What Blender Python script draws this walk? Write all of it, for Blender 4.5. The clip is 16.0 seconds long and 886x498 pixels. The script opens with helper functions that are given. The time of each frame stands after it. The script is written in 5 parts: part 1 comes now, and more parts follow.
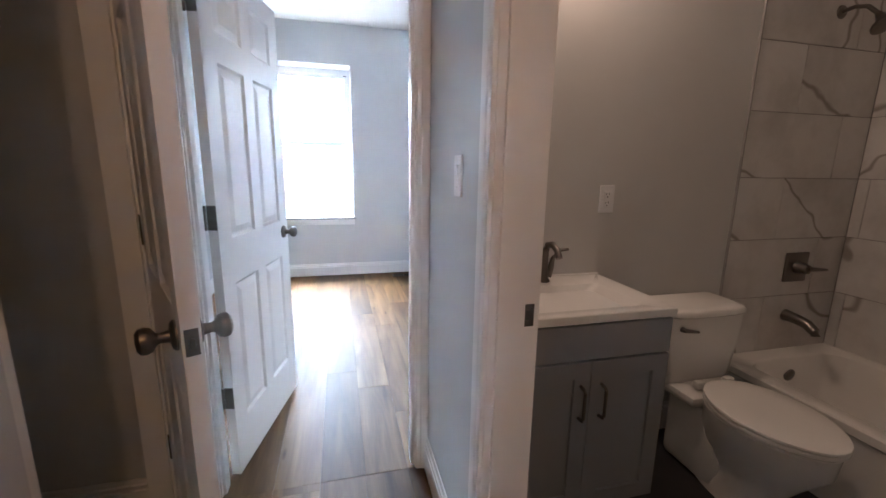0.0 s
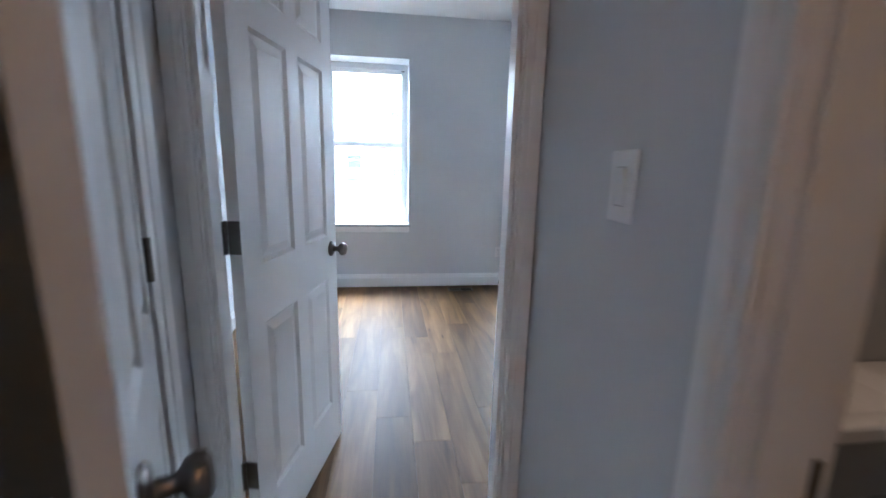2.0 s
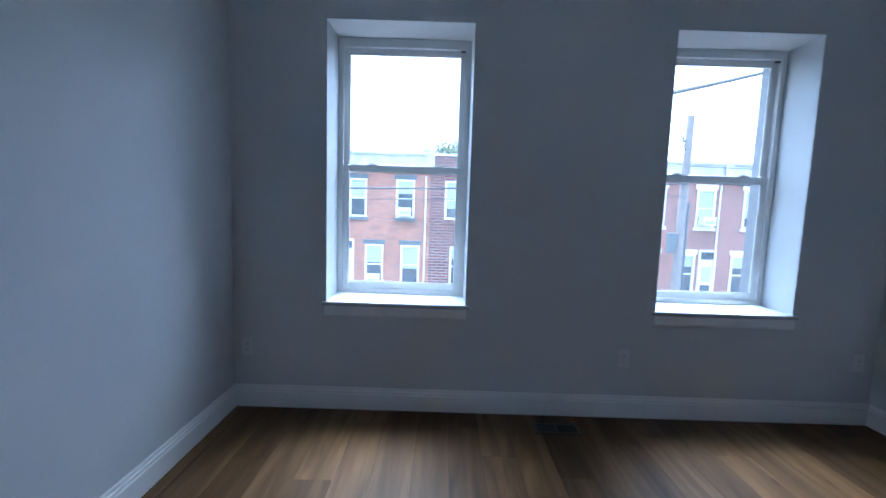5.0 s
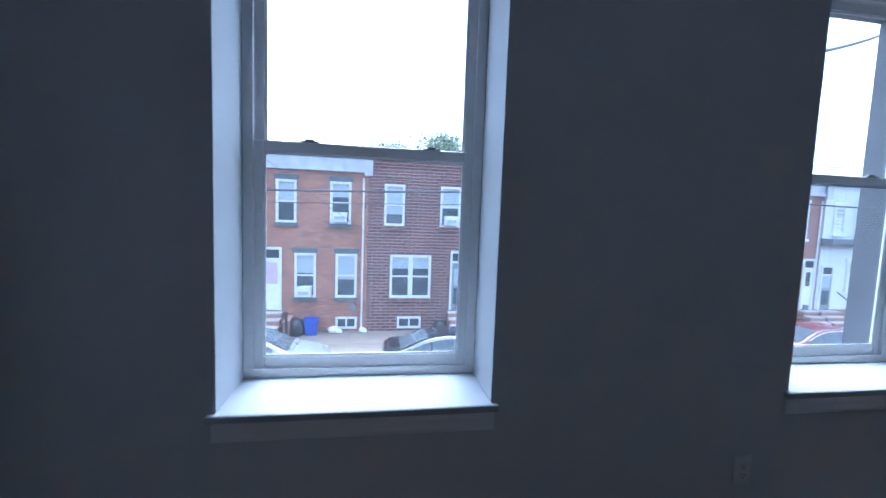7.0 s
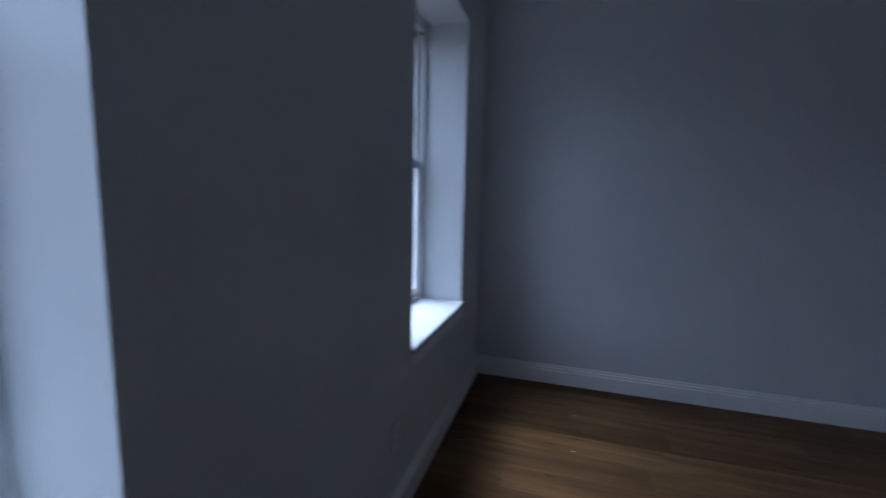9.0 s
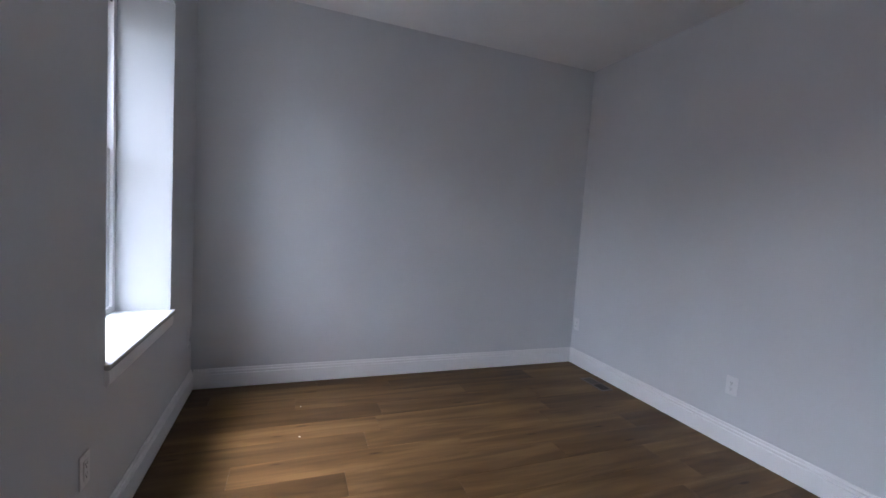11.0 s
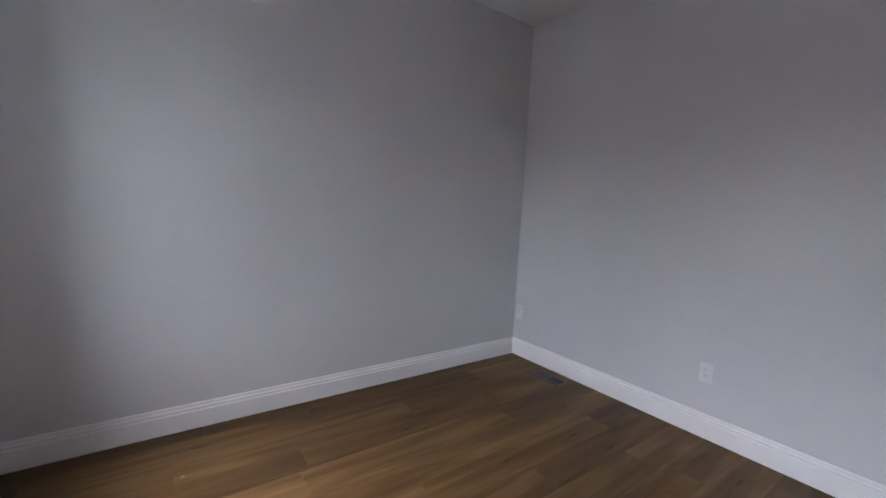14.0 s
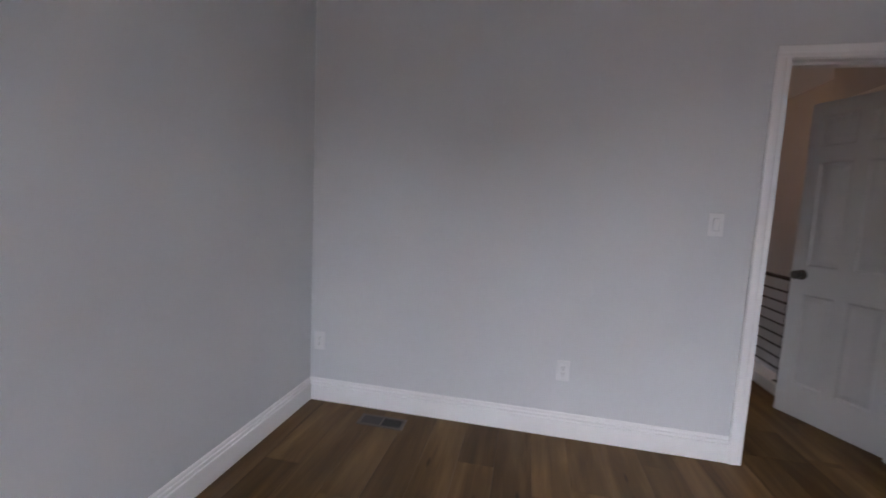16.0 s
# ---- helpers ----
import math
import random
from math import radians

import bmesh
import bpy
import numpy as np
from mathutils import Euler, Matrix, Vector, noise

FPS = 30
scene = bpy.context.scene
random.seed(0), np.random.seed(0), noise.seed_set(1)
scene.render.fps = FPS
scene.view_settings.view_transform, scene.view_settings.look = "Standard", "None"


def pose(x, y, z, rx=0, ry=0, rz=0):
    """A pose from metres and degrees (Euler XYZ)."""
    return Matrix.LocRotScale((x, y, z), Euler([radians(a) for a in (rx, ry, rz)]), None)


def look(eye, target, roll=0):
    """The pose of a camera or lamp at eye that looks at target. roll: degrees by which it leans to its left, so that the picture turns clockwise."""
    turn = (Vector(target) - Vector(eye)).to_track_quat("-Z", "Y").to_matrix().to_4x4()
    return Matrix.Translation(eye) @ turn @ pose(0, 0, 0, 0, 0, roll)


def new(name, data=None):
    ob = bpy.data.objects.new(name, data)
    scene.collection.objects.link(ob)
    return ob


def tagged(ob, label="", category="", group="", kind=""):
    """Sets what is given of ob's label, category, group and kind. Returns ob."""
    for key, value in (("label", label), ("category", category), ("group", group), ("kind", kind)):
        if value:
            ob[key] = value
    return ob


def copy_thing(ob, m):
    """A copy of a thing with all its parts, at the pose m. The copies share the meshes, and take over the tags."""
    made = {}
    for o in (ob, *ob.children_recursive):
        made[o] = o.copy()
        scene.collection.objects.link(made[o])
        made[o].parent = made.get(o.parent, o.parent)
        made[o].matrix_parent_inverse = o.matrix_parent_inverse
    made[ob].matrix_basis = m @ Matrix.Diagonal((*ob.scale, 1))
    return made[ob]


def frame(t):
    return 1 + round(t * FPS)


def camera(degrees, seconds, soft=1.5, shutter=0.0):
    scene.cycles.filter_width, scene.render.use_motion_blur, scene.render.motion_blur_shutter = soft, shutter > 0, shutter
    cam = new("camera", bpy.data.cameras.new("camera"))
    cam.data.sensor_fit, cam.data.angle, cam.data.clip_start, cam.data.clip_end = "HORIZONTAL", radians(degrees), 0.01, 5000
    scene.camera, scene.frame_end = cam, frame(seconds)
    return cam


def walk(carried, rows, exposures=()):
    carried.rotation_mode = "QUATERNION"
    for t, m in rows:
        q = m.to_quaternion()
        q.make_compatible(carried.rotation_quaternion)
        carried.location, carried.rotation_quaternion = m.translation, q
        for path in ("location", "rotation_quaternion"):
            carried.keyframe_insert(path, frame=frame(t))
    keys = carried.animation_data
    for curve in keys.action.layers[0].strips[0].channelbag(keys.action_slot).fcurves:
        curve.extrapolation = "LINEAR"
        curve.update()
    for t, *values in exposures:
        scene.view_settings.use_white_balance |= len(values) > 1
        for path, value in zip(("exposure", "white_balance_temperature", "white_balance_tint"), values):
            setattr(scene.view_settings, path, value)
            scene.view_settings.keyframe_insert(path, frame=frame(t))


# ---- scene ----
cam = camera(95.0, 16.0, shutter=0.5)
PATH = [
    (0, (0.417, 0.352, 1.271), (0.901, 2.252, 0.876), 0.9),
    (0.5, (0.411, 0.317, 1.275), (0.813, 2.239, 0.897), 0.5),
    (1, (0.391, 0.373, 1.278), (0.72, 2.31, 0.906), 0.9),
    (1.5, (0.364, 0.574, 1.27), (0.64, 2.515, 0.877), 1.8),
    (2, (0.373, 0.852, 1.267), (0.632, 2.798, 0.884), 1.3),
    (2.5, (0.456, 1.19, 1.263), (0.477, 3.161, 0.931), 2.4),
    (3, (0.399, 1.474, 1.257), (0.378, 3.451, 0.955), 2.6),
    (3.5, (0.339, 1.787, 1.269), (0.368, 3.77, 1.009), 1.7),
    (4, (0.337, 2.081, 1.244), (0.337, 4.066, 1.003), 2.3),
    (4.2, (0.391, 2.23, 1.247), (0.431, 4.222, 1.067), 1.6),
    (6.3, (0.428, 3.47, 1.312), (0.354, 5.454, 1.07), 2.3),
    (6.5, (0.305, 3.614, 1.283), (0.378, 5.6, 1.063), 3.3),
    (7, (0.182, 3.912, 1.305), (0.505, 5.879, 1.137), 2.1),
    (7.5, (0.088, 4.179, 1.285), (0.595, 6.1, 1.055), 2.5),
    (8, (0.099, 4.434, 1.299), (1.108, 6.154, 1.144), 1.1),
    (8.5, (0.161, 4.462, 1.323), (1.681, 5.747, 1.126), 0.9),
    (9, (0.178, 4.57, 1.316), (2.079, 5.143, 1.074), 1.3),
    (9.5, (0.141, 4.656, 1.326), (2.12, 4.464, 1.113), 1.9),
    (10, (0.028, 4.569, 1.291), (1.937, 4.002, 1.103), 0.6),
    (12.5, (-0.058, 4.552, 1.279), (1.796, 3.81, 1.176), 4.9),
    (13, (0.133, 4.586, 1.285), (1.989, 3.854, 1.149), 5.1),
    (13.5, (0.363, 4.576, 1.286), (2.145, 3.687, 1.099), 3.1),
    (14, (0.676, 4.531, 1.258), (2.293, 3.373, 1.047), 2.7),
    (14.5, (0.984, 4.472, 1.253), (2.419, 3.092, 1.063), 3.3),
    (15, (1.308, 4.409, 1.259), (2.391, 2.746, 1.013), 1.4),
    (15.5, (1.577, 4.342, 1.222), (2.375, 2.524, 0.981), 1.2),
    (16, (1.842, 4.233, 1.235), (2.244, 2.284, 1.038), 2.8),
]
EXPOSURES = [
    (0, 6.32, 5250, 5), (1, 5.62, 5350, 4), (1.5, 5.52, 5250, 4), (2.5, 5.13, 4950, 2), (3, 4.65, 4750, 2), (4, 4.01, 4550, 0), (6.3, 3.02, 4600, 6), (7, 2.7, 4550, 6), (8, 2.33, 4650, 9),
    (8.5, 2.0, 4650, 9), (9, 2.45, 4800, 9), (9.5, 3.2, 5050, 11), (10, 3.65, 5350, 12), (12.5, 4.1, 5900, 13), (14.5, 4.08, 6150, 15), (16, 4.2, 6280, 15)]
walk(cam, [(t, look(eye, target, roll)) for t, eye, target, roll in PATH], EXPOSURES)


# ---- world, sun, lamps ----
world = bpy.data.worlds.new("overcast_sky")
scene.world = world
world.use_nodes = True
wn, wl = world.node_tree.nodes, world.node_tree.links
wn.clear()
sky = wn.new("ShaderNodeTexSky")
sky.sky_type, sky.sun_disc = 'NISHITA', False
sky.sun_elevation, sky.sun_rotation = radians(68), radians(8)
sky.air_density, sky.dust_density, sky.ozone_density = 1.0, 6.0, 1.0
hsv = wn.new("ShaderNodeHueSaturation")
hsv.inputs["Saturation"].default_value = 0.45
wbg = wn.new("ShaderNodeBackground")
wbg.inputs["Strength"].default_value = 0.15
wout = wn.new("ShaderNodeOutputWorld")
wl.new(sky.outputs[0], hsv.inputs["Color"])
wl.new(hsv.outputs[0], wbg.inputs["Color"])
wl.new(wbg.outputs[0], wout.inputs["Surface"])

sun_data = bpy.data.lights.new("sun", 'SUN')
sun_data.energy, sun_data.angle, sun_data.color = 0.15, radians(60), (1.0, 0.97, 0.93)
sun = new("sun", sun_data)
sun.matrix_world = look((1.3, 9.3, 23.2), (0, 0, 0))


def lamp(name, place, energy, colour, size):
    data = bpy.data.lights.new(name, 'POINT')
    data.energy, data.color, data.shadow_soft_size = energy, colour, size
    ob = new(name, data)
    ob.location = place
    return ob


lamp("bath_bulb", (1.24, 1.745, 2.24), 0.165, (1.0, 0.62, 0.40), 0.07)
lamp("hall_bulb", (0.44, -0.55, 2.54), 0.20, (1.0, 0.50, 0.22), 0.06)


# ---- materials ----
class Mat:
    """A small wrapper that builds one node material."""

    def __init__(self, name, rough=0.5, metal=0.0, spec=0.5):
        self.m = bpy.data.materials.new(name)
        self.m.use_nodes = True
        self.n, self.l = self.m.node_tree.nodes, self.m.node_tree.links
        self.b = self.n["Principled BSDF"]
        self.b.inputs["Roughness"].default_value = rough
        self.b.inputs["Metallic"].default_value = metal
        self.b.inputs["Specular IOR Level"].default_value = spec
        self.tc = self.n.new("ShaderNodeTexCoord")

    def mapped(self, scale=(1, 1, 1), kind="Object", shift=None):
        mp = self.n.new("ShaderNodeMapping")
        mp.inputs["Scale"].default_value = scale
        self.l.new(self.tc.outputs[kind], mp.inputs["Vector"])
        if shift is not None:
            self.l.new(shift, mp.inputs["Location"])
        return mp.outputs[0]

    def noise(self, vec, scale, detail=3, rough=0.5, dist=0.0):
        t = self.n.new("ShaderNodeTexNoise")
        t.inputs["Scale"].default_value, t.inputs["Detail"].default_value = scale, detail
        t.inputs["Roughness"].default_value, t.inputs["Distortion"].default_value = rough, dist
        self.l.new(vec, t.inputs["Vector"])
        return t.outputs["Fac"]

    def ramp(self, fac, stops):
        r = self.n.new("ShaderNodeValToRGB")
        while len(r.color_ramp.elements) < len(stops):
            r.color_ramp.elements.new(0.5)
        for e, (p, c) in zip(r.color_ramp.elements, stops):
            e.position, e.color = p, (*c, 1)
        self.l.new(fac, r.inputs["Fac"])
        return r.outputs["Color"]

    def mix(self, fac, a, b, how='MIX'):
        x = self.n.new("ShaderNodeMix")
        x.data_type, x.blend_type = 'RGBA', how
        for sock, v in ((x.inputs[0], fac), (x.inputs[6], a), (x.inputs[7], b)):
            if isinstance(v, (int, float)):
                sock.default_value = v
            elif isinstance(v, tuple):
                sock.default_value = (*v, 1)
            else:
                self.l.new(v, sock)
        return x.outputs[2]

    def random(self):
        return self.n.new("ShaderNodeObjectInfo").outputs["Random"]

    def colour(self, c):
        if isinstance(c, tuple):
            self.b.inputs["Base Color"].default_value = (*c, 1)
        else:
            self.l.new(c, self.b.inputs["Base Color"])
        return self

    def roughness(self, fac, lo, hi):
        mr = self.n.new("ShaderNodeMapRange")
        mr.inputs["To Min"].default_value, mr.inputs["To Max"].default_value = lo, hi
        self.l.new(fac, mr.inputs["Value"])
        self.l.new(mr.outputs[0], self.b.inputs["Roughness"])

    def bump(self, fac, strength=0.2, dist=0.002):
        bp = self.n.new("ShaderNodeBump")
        bp.inputs["Strength"].default_value, bp.inputs["Distance"].default_value = strength, dist
        self.l.new(fac, bp.inputs["Height"])
        self.l.new(bp.outputs[0], self.b.inputs["Normal"])


def painted(name, base, rough=0.55, grain=260, wear=0.05, strength=0.12):
    """Painted plaster or wood: faint cloudiness, roller stipple."""
    k = Mat(name, rough)
    v = k.mapped()
    cloud = k.noise(v, 1.3, 4)
    a = tuple(c * (1 - wear) for c in base)
    b = tuple(min(1, c * (1 + wear * 0.6)) for c in base)
    k.colour(k.ramp(cloud, [(0.3, a), (0.7, b)]))
    fine = k.noise(v, grain, 2)
    k.bump(fine, strength, 0.0012)
    k.roughness(k.noise(v, 7, 3), rough - 0.06, rough + 0.08)
    return k.m


def metal(name, base, rough=0.32):
    k = Mat(name, rough, 1.0)
    v = k.mapped((1, 1, 14))
    n = k.noise(v, 90, 3)
    k.colour(k.ramp(n, [(0.25, tuple(c * 0.8 for c in base)), (0.75, base)]))
    k.roughness(n, rough - 0.07, rough + 0.1)
    return k.m


def plain(name, base, rough=0.5, vary=0.12, scale=9, metallic=0.0):
    k = Mat(name, rough, metallic)
    n = k.noise(k.mapped(), scale, 4)
    k.colour(k.ramp(n, [(0.3, tuple(c * (1 - vary) for c in base)), (0.7, tuple(min(1, c * (1 + vary)) for c in base))]))
    k.roughness(n, max(0.03, rough - 0.05), rough + 0.07)
    return k.m


WALL = painted("wall_paint_grey", (0.652, 0.665, 0.678), 0.62)
BATH_WALL = painted("bath_wall_paint", (0.58, 0.575, 0.56), 0.5)
# wall paint made darker on the reveals to hold down the daylight there
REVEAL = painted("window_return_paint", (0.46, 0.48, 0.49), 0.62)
# white trim paint dimmed: weaker skylight on the stools is put into the colour
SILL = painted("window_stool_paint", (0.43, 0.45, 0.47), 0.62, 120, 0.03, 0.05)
CEIL = painted("ceiling_paint_white", (0.84, 0.84, 0.83), 0.7)
TRIM = painted("trim_paint_white", (0.86, 0.86, 0.86), 0.33, 120, 0.025, 0.05)
DOOR = painted("door_paint_white", (0.79, 0.79, 0.79), 0.36, 60, 0.03, 0.10)
VINYL = plain("window_vinyl_white", (0.80, 0.81, 0.82), 0.34, 0.02)
# shade on the frame's outer jamb, put in as a dark grey colour
TRACK = plain("outer_track_shade_grey", (0.075, 0.08, 0.088), 0.55)
PLASTIC = plain("switch_plastic_white", (0.76, 0.76, 0.765), 0.3, 0.02)
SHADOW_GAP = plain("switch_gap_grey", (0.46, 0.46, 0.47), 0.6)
SLOT = plain("socket_slot_dark", (0.09, 0.09, 0.09), 0.6)
NICKEL = metal("brushed_nickel", (0.215, 0.193, 0.172), 0.30)
BRONZE = plain("register_brown_enamel", (0.085, 0.064, 0.050), 0.38, 0.08, 30)
LOUVRE = plain("louvre_dark_brown", (0.030, 0.025, 0.021), 0.5)
DARK = plain("duct_dark", (0.012, 0.012, 0.012), 0.8)
BLACK_IRON = plain("black_painted_iron", (0.018, 0.017, 0.016), 0.42)
CERAMIC = plain("white_glazed_ceramic", (0.80, 0.79, 0.76), 0.09, 0.015, 3)
ACRYLIC = plain("white_tub_enamel", (0.78, 0.76, 0.72), 0.14, 0.02, 3)
MARBLE_TOP = plain("white_cultured_marble", (0.82, 0.81, 0.79), 0.16, 0.015, 4)
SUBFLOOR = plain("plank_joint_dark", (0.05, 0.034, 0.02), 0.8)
CABINET = painted("cabinet_paint_grey", (0.285, 0.29, 0.30), 0.42, 120, 0.04, 0.05)
BATH_FLOOR = plain("dark_floor_tile", (0.035, 0.033, 0.032), 0.35, 0.25, 6)
GROUT = plain("grey_grout", (0.22, 0.21, 0.20), 0.85)
EDGE = plain("satin_edge_trim", (0.30, 0.29, 0.28), 0.4)
SPECK = plain("drywall_crumb_white", (0.75, 0.74, 0.72), 0.8)


def plank_material():
    k = Mat("oak_vinyl_plank", 0.5, 0, 0.24)
    rnd = k.random()
    comb = k.n.new("ShaderNodeCombineXYZ")
    mul = k.n.new("ShaderNodeMath")
    mul.operation = 'MULTIPLY'
    mul.inputs[1].default_value = 37.0
    k.l.new(rnd, mul.inputs[0])
    k.l.new(mul.outputs[0], comb.inputs[0])
    k.l.new(mul.outputs[0], comb.inputs[1])
    wide_v = k.mapped((6.5, 0.75, 1), shift=comb.outputs[0])
    soft_v = k.mapped((15, 1.3, 1), shift=comb.outputs[0])
    grain_v = k.mapped((55, 1.6, 1), shift=comb.outputs[0])
    wide = k.noise(wide_v, 1.5, 3, 0.5, 0.8)
    soft = k.noise(soft_v, 1.6, 3, 0.5, 0.6)
    grain = k.noise(grain_v, 3.0, 4, 0.6, 0.2)
    base = k.ramp(wide, [(0.25, (0.076, 0.042, 0.0158)), (0.48, (0.139, 0.080, 0.0315)), (0.72, (0.210, 0.128, 0.0545))])
    col = k.mix(0.75, base, k.ramp(soft, [(0.30, (0.74, 0.72, 0.70)), (0.62, (1.0, 1.0, 1.0))]), 'MULTIPLY')
    col = k.mix(0.30, col, k.ramp(grain, [(0.3, (0.62, 0.60, 0.58)), (0.65, (1.0, 1.0, 1.0))]), 'MULTIPLY')
    tone = k.ramp(rnd, [(0.0, (0.68, 0.65, 0.62)), (0.5, (0.98, 0.96, 0.94)), (1.0, (1.32, 1.30, 1.28))])
    col = k.mix(1.0, col, tone, 'MULTIPLY')
    knots_v = k.mapped((5.5, 1.3, 1), shift=comb.outputs[0])
    vor = k.n.new("ShaderNodeTexVoronoi")
    vor.inputs["Scale"].default_value = 1.3
    k.l.new(knots_v, vor.inputs["Vector"])
    knot = k.ramp(vor.outputs["Distance"], [(0.03, (0.30, 0.24, 0.20)), (0.085, (1, 1, 1))])
    k.colour(k.mix(0.8, col, knot, 'MULTIPLY'))
    k.roughness(soft, 0.44, 0.55)
    k.bump(grain, 0.08, 0.0006)
    return k.m


def tile_material():
    """White marble-look porcelain with sparse dark veins."""
    k = Mat("marble_look_tile", 0.16)
    rnd = k.random()
    comb = k.n.new("ShaderNodeCombineXYZ")
    mul = k.n.new("ShaderNodeMath")
    mul.operation = 'MULTIPLY'
    mul.inputs[1].default_value = 23.0
    k.l.new(rnd, mul.inputs[0])
    for i in range(3):
        k.l.new(mul.outputs[0], comb.inputs[i])
    v = k.mapped((1, 1, 1), shift=comb.outputs[0])
    w = k.n.new("ShaderNodeTexWave")
    w.wave_type, w.bands_direction, w.wave_profile = 'BANDS', 'DIAGONAL', 'SIN'
    w.inputs["Scale"].default_value, w.inputs["Distortion"].default_value = 0.62, 9.0
    w.inputs["Detail"].default_value, w.inputs["Detail Scale"].default_value = 4.0, 1.4
    k.l.new(v, w.inputs["Vector"])
    vein = k.ramp(w.outputs["Fac"], [(0.0, (0.46, 0.43, 0.40)), (0.0025, (0.68, 0.65, 0.62)), (0.010, (1, 1, 1))])
    cloud = k.ramp(k.noise(v, 3.2, 5, 0.6), [(0.30, (0.47, 0.455, 0.43)), (0.60, (0.64, 0.625, 0.60))])
    k.colour(k.mix(0.9, cloud, vein, 'MULTIPLY'))
    return k.m


def brick_material(name, a, b, mortar, w=0.215, h=0.078, joint=0.013, pale=0.0):
    k = Mat(name, 0.85)
    v = k.mapped((1, 1, 1))
    sep = k.n.new("ShaderNodeSeparateXYZ")
    k.l.new(v, sep.inputs[0])
    comb = k.n.new("ShaderNodeCombineXYZ")
    k.l.new(sep.outputs[0], comb.inputs[0])
    k.l.new(sep.outputs[2], comb.inputs[1])
    br = k.n.new("ShaderNodeTexBrick")
    br.inputs["Scale"].default_value = 1.0
    br.inputs["Brick Width"].default_value, br.inputs["Row Height"].default_value = w, h
    br.inputs["Mortar Size"].default_value = joint
    br.inputs["Color1"].default_value, br.inputs["Color2"].default_value = (*a, 1), (*b, 1)
    br.inputs["Mortar"].default_value = (*mortar, 1)
    k.l.new(comb.outputs[0], br.inputs["Vector"])
    stain = k.ramp(k.noise(v, 0.9, 5, 0.6), [(0.3, (0.72, 0.70, 0.68)), (0.65, (1.08, 1.06, 1.05))])
    col = k.mix(0.8, br.outputs["Color"], stain, 'MULTIPLY')
    if pale:
        # bricks with a pale bloom, in short runs along the courses
        bloom = k.ramp(k.noise(k.mapped((2.6, 1, 11)), 1.0, 3, 0.6), [(0.56, (0, 0, 0)), (0.70, (pale, pale, pale))])
        col = k.mix(bloom, col, (0.46, 0.29, 0.20))
    k.colour(col)
    k.bump(br.outputs["Fac"], 0.6, -0.006)
    return k.m


def glass_material():
    k = Mat("window_glass", 0.0)
    tr, gl = k.n.new("ShaderNodeBsdfTransparent"), k.n.new("ShaderNodeBsdfGlossy")
    gl.inputs["Roughness"].default_value = 0.01
    lw = k.n.new("ShaderNodeLayerWeight")
    lw.inputs["Blend"].default_value = 0.5
    pw = k.n.new("ShaderNodeMath")
    pw.operation = 'POWER'
    pw.inputs[1].default_value = 5.0
    k.l.new(lw.outputs["Facing"], pw.inputs[0])
    fr = k.n.new("ShaderNodeMath")
    fr.operation = 'MULTIPLY_ADD'
    fr.inputs[1].default_value, fr.inputs[2].default_value = 0.7, 0.03
    k.l.new(pw.outputs[0], fr.inputs[0])
    mx = k.n.new("ShaderNodeMixShader")
    k.l.new(fr.outputs[0], mx.inputs[0])
    k.l.new(tr.outputs[0], mx.inputs[1])
    k.l.new(gl.outputs[0], mx.inputs[2])
    # a film of dust on the pane scatters a little of the daylight
    dust = k.n.new("ShaderNodeBsdfTranslucent")
    dust.inputs["Color"].default_value = (0.85, 0.88, 0.92, 1)
    film = k.n.new("ShaderNodeMixShader")
    streak = k.noise(k.mapped((1.0, 1.0, 0.5)), 6.0, 4)
    mr = k.n.new("ShaderNodeMapRange")
    mr.inputs["To Min"].default_value, mr.inputs["To Max"].default_value = 0.007, 0.020
    k.l.new(streak, mr.inputs["Value"])
    k.l.new(mr.outputs[0], film.inputs[0])
    k.l.new(mx.outputs[0], film.inputs[1])
    k.l.new(dust.outputs[0], film.inputs[2])
    k.l.new(film.outputs[0], k.n["Material Output"].inputs["Surface"])
    return k.m


def asphalt_material(name, base, scale=40):
    k = Mat(name, 0.9)
    v = k.mapped()
    fine = k.noise(v, scale, 4)
    patch = k.noise(v, 0.35, 4)
    c = k.mix(0.5, k.ramp(fine, [(0.3, tuple(x * 0.75 for x in base)), (0.7, tuple(x * 1.25 for x in base))]),
              k.ramp(patch, [(0.35, tuple(x * 0.7 for x in base)), (0.65, tuple(x * 1.3 for x in base))]))
    k.colour(c)
    k.bump(fine, 0.3, 0.004)
    return k.m


PLANK = plank_material()
TILE = tile_material()
GLASS = glass_material()
BRICK_ORANGE = brick_material("orange_red_brick", (0.44, 0.142, 0.050), (0.23, 0.066, 0.034), (0.31, 0.245, 0.20), pale=0.7)
BRICK_BROWN = brick_material("brown_brick", (0.155, 0.055, 0.042), (0.10, 0.036, 0.030), (0.27, 0.20, 0.18), 0.40, 0.125, 0.022)
BRICK_RED = brick_material("red_brick", (0.29, 0.108, 0.074), (0.19, 0.068, 0.049), (0.30, 0.235, 0.205))
ASPHALT = asphalt_material("street_asphalt", (0.058, 0.058, 0.062))
CONCRETE = asphalt_material("pavement_concrete", (0.24, 0.188, 0.142), 25)
STONE = plain("painted_stone_lintel", (0.10, 0.115, 0.12), 0.8)
WHITE_STONE = plain("white_painted_stone", (0.72, 0.71, 0.70), 0.7)
WHITE_METAL = plain("white_cornice_metal", (0.47, 0.47, 0.51), 0.6, 0.16, 3)
SASH_WHITE = plain("white_sash", (0.62, 0.62, 0.62), 0.45)
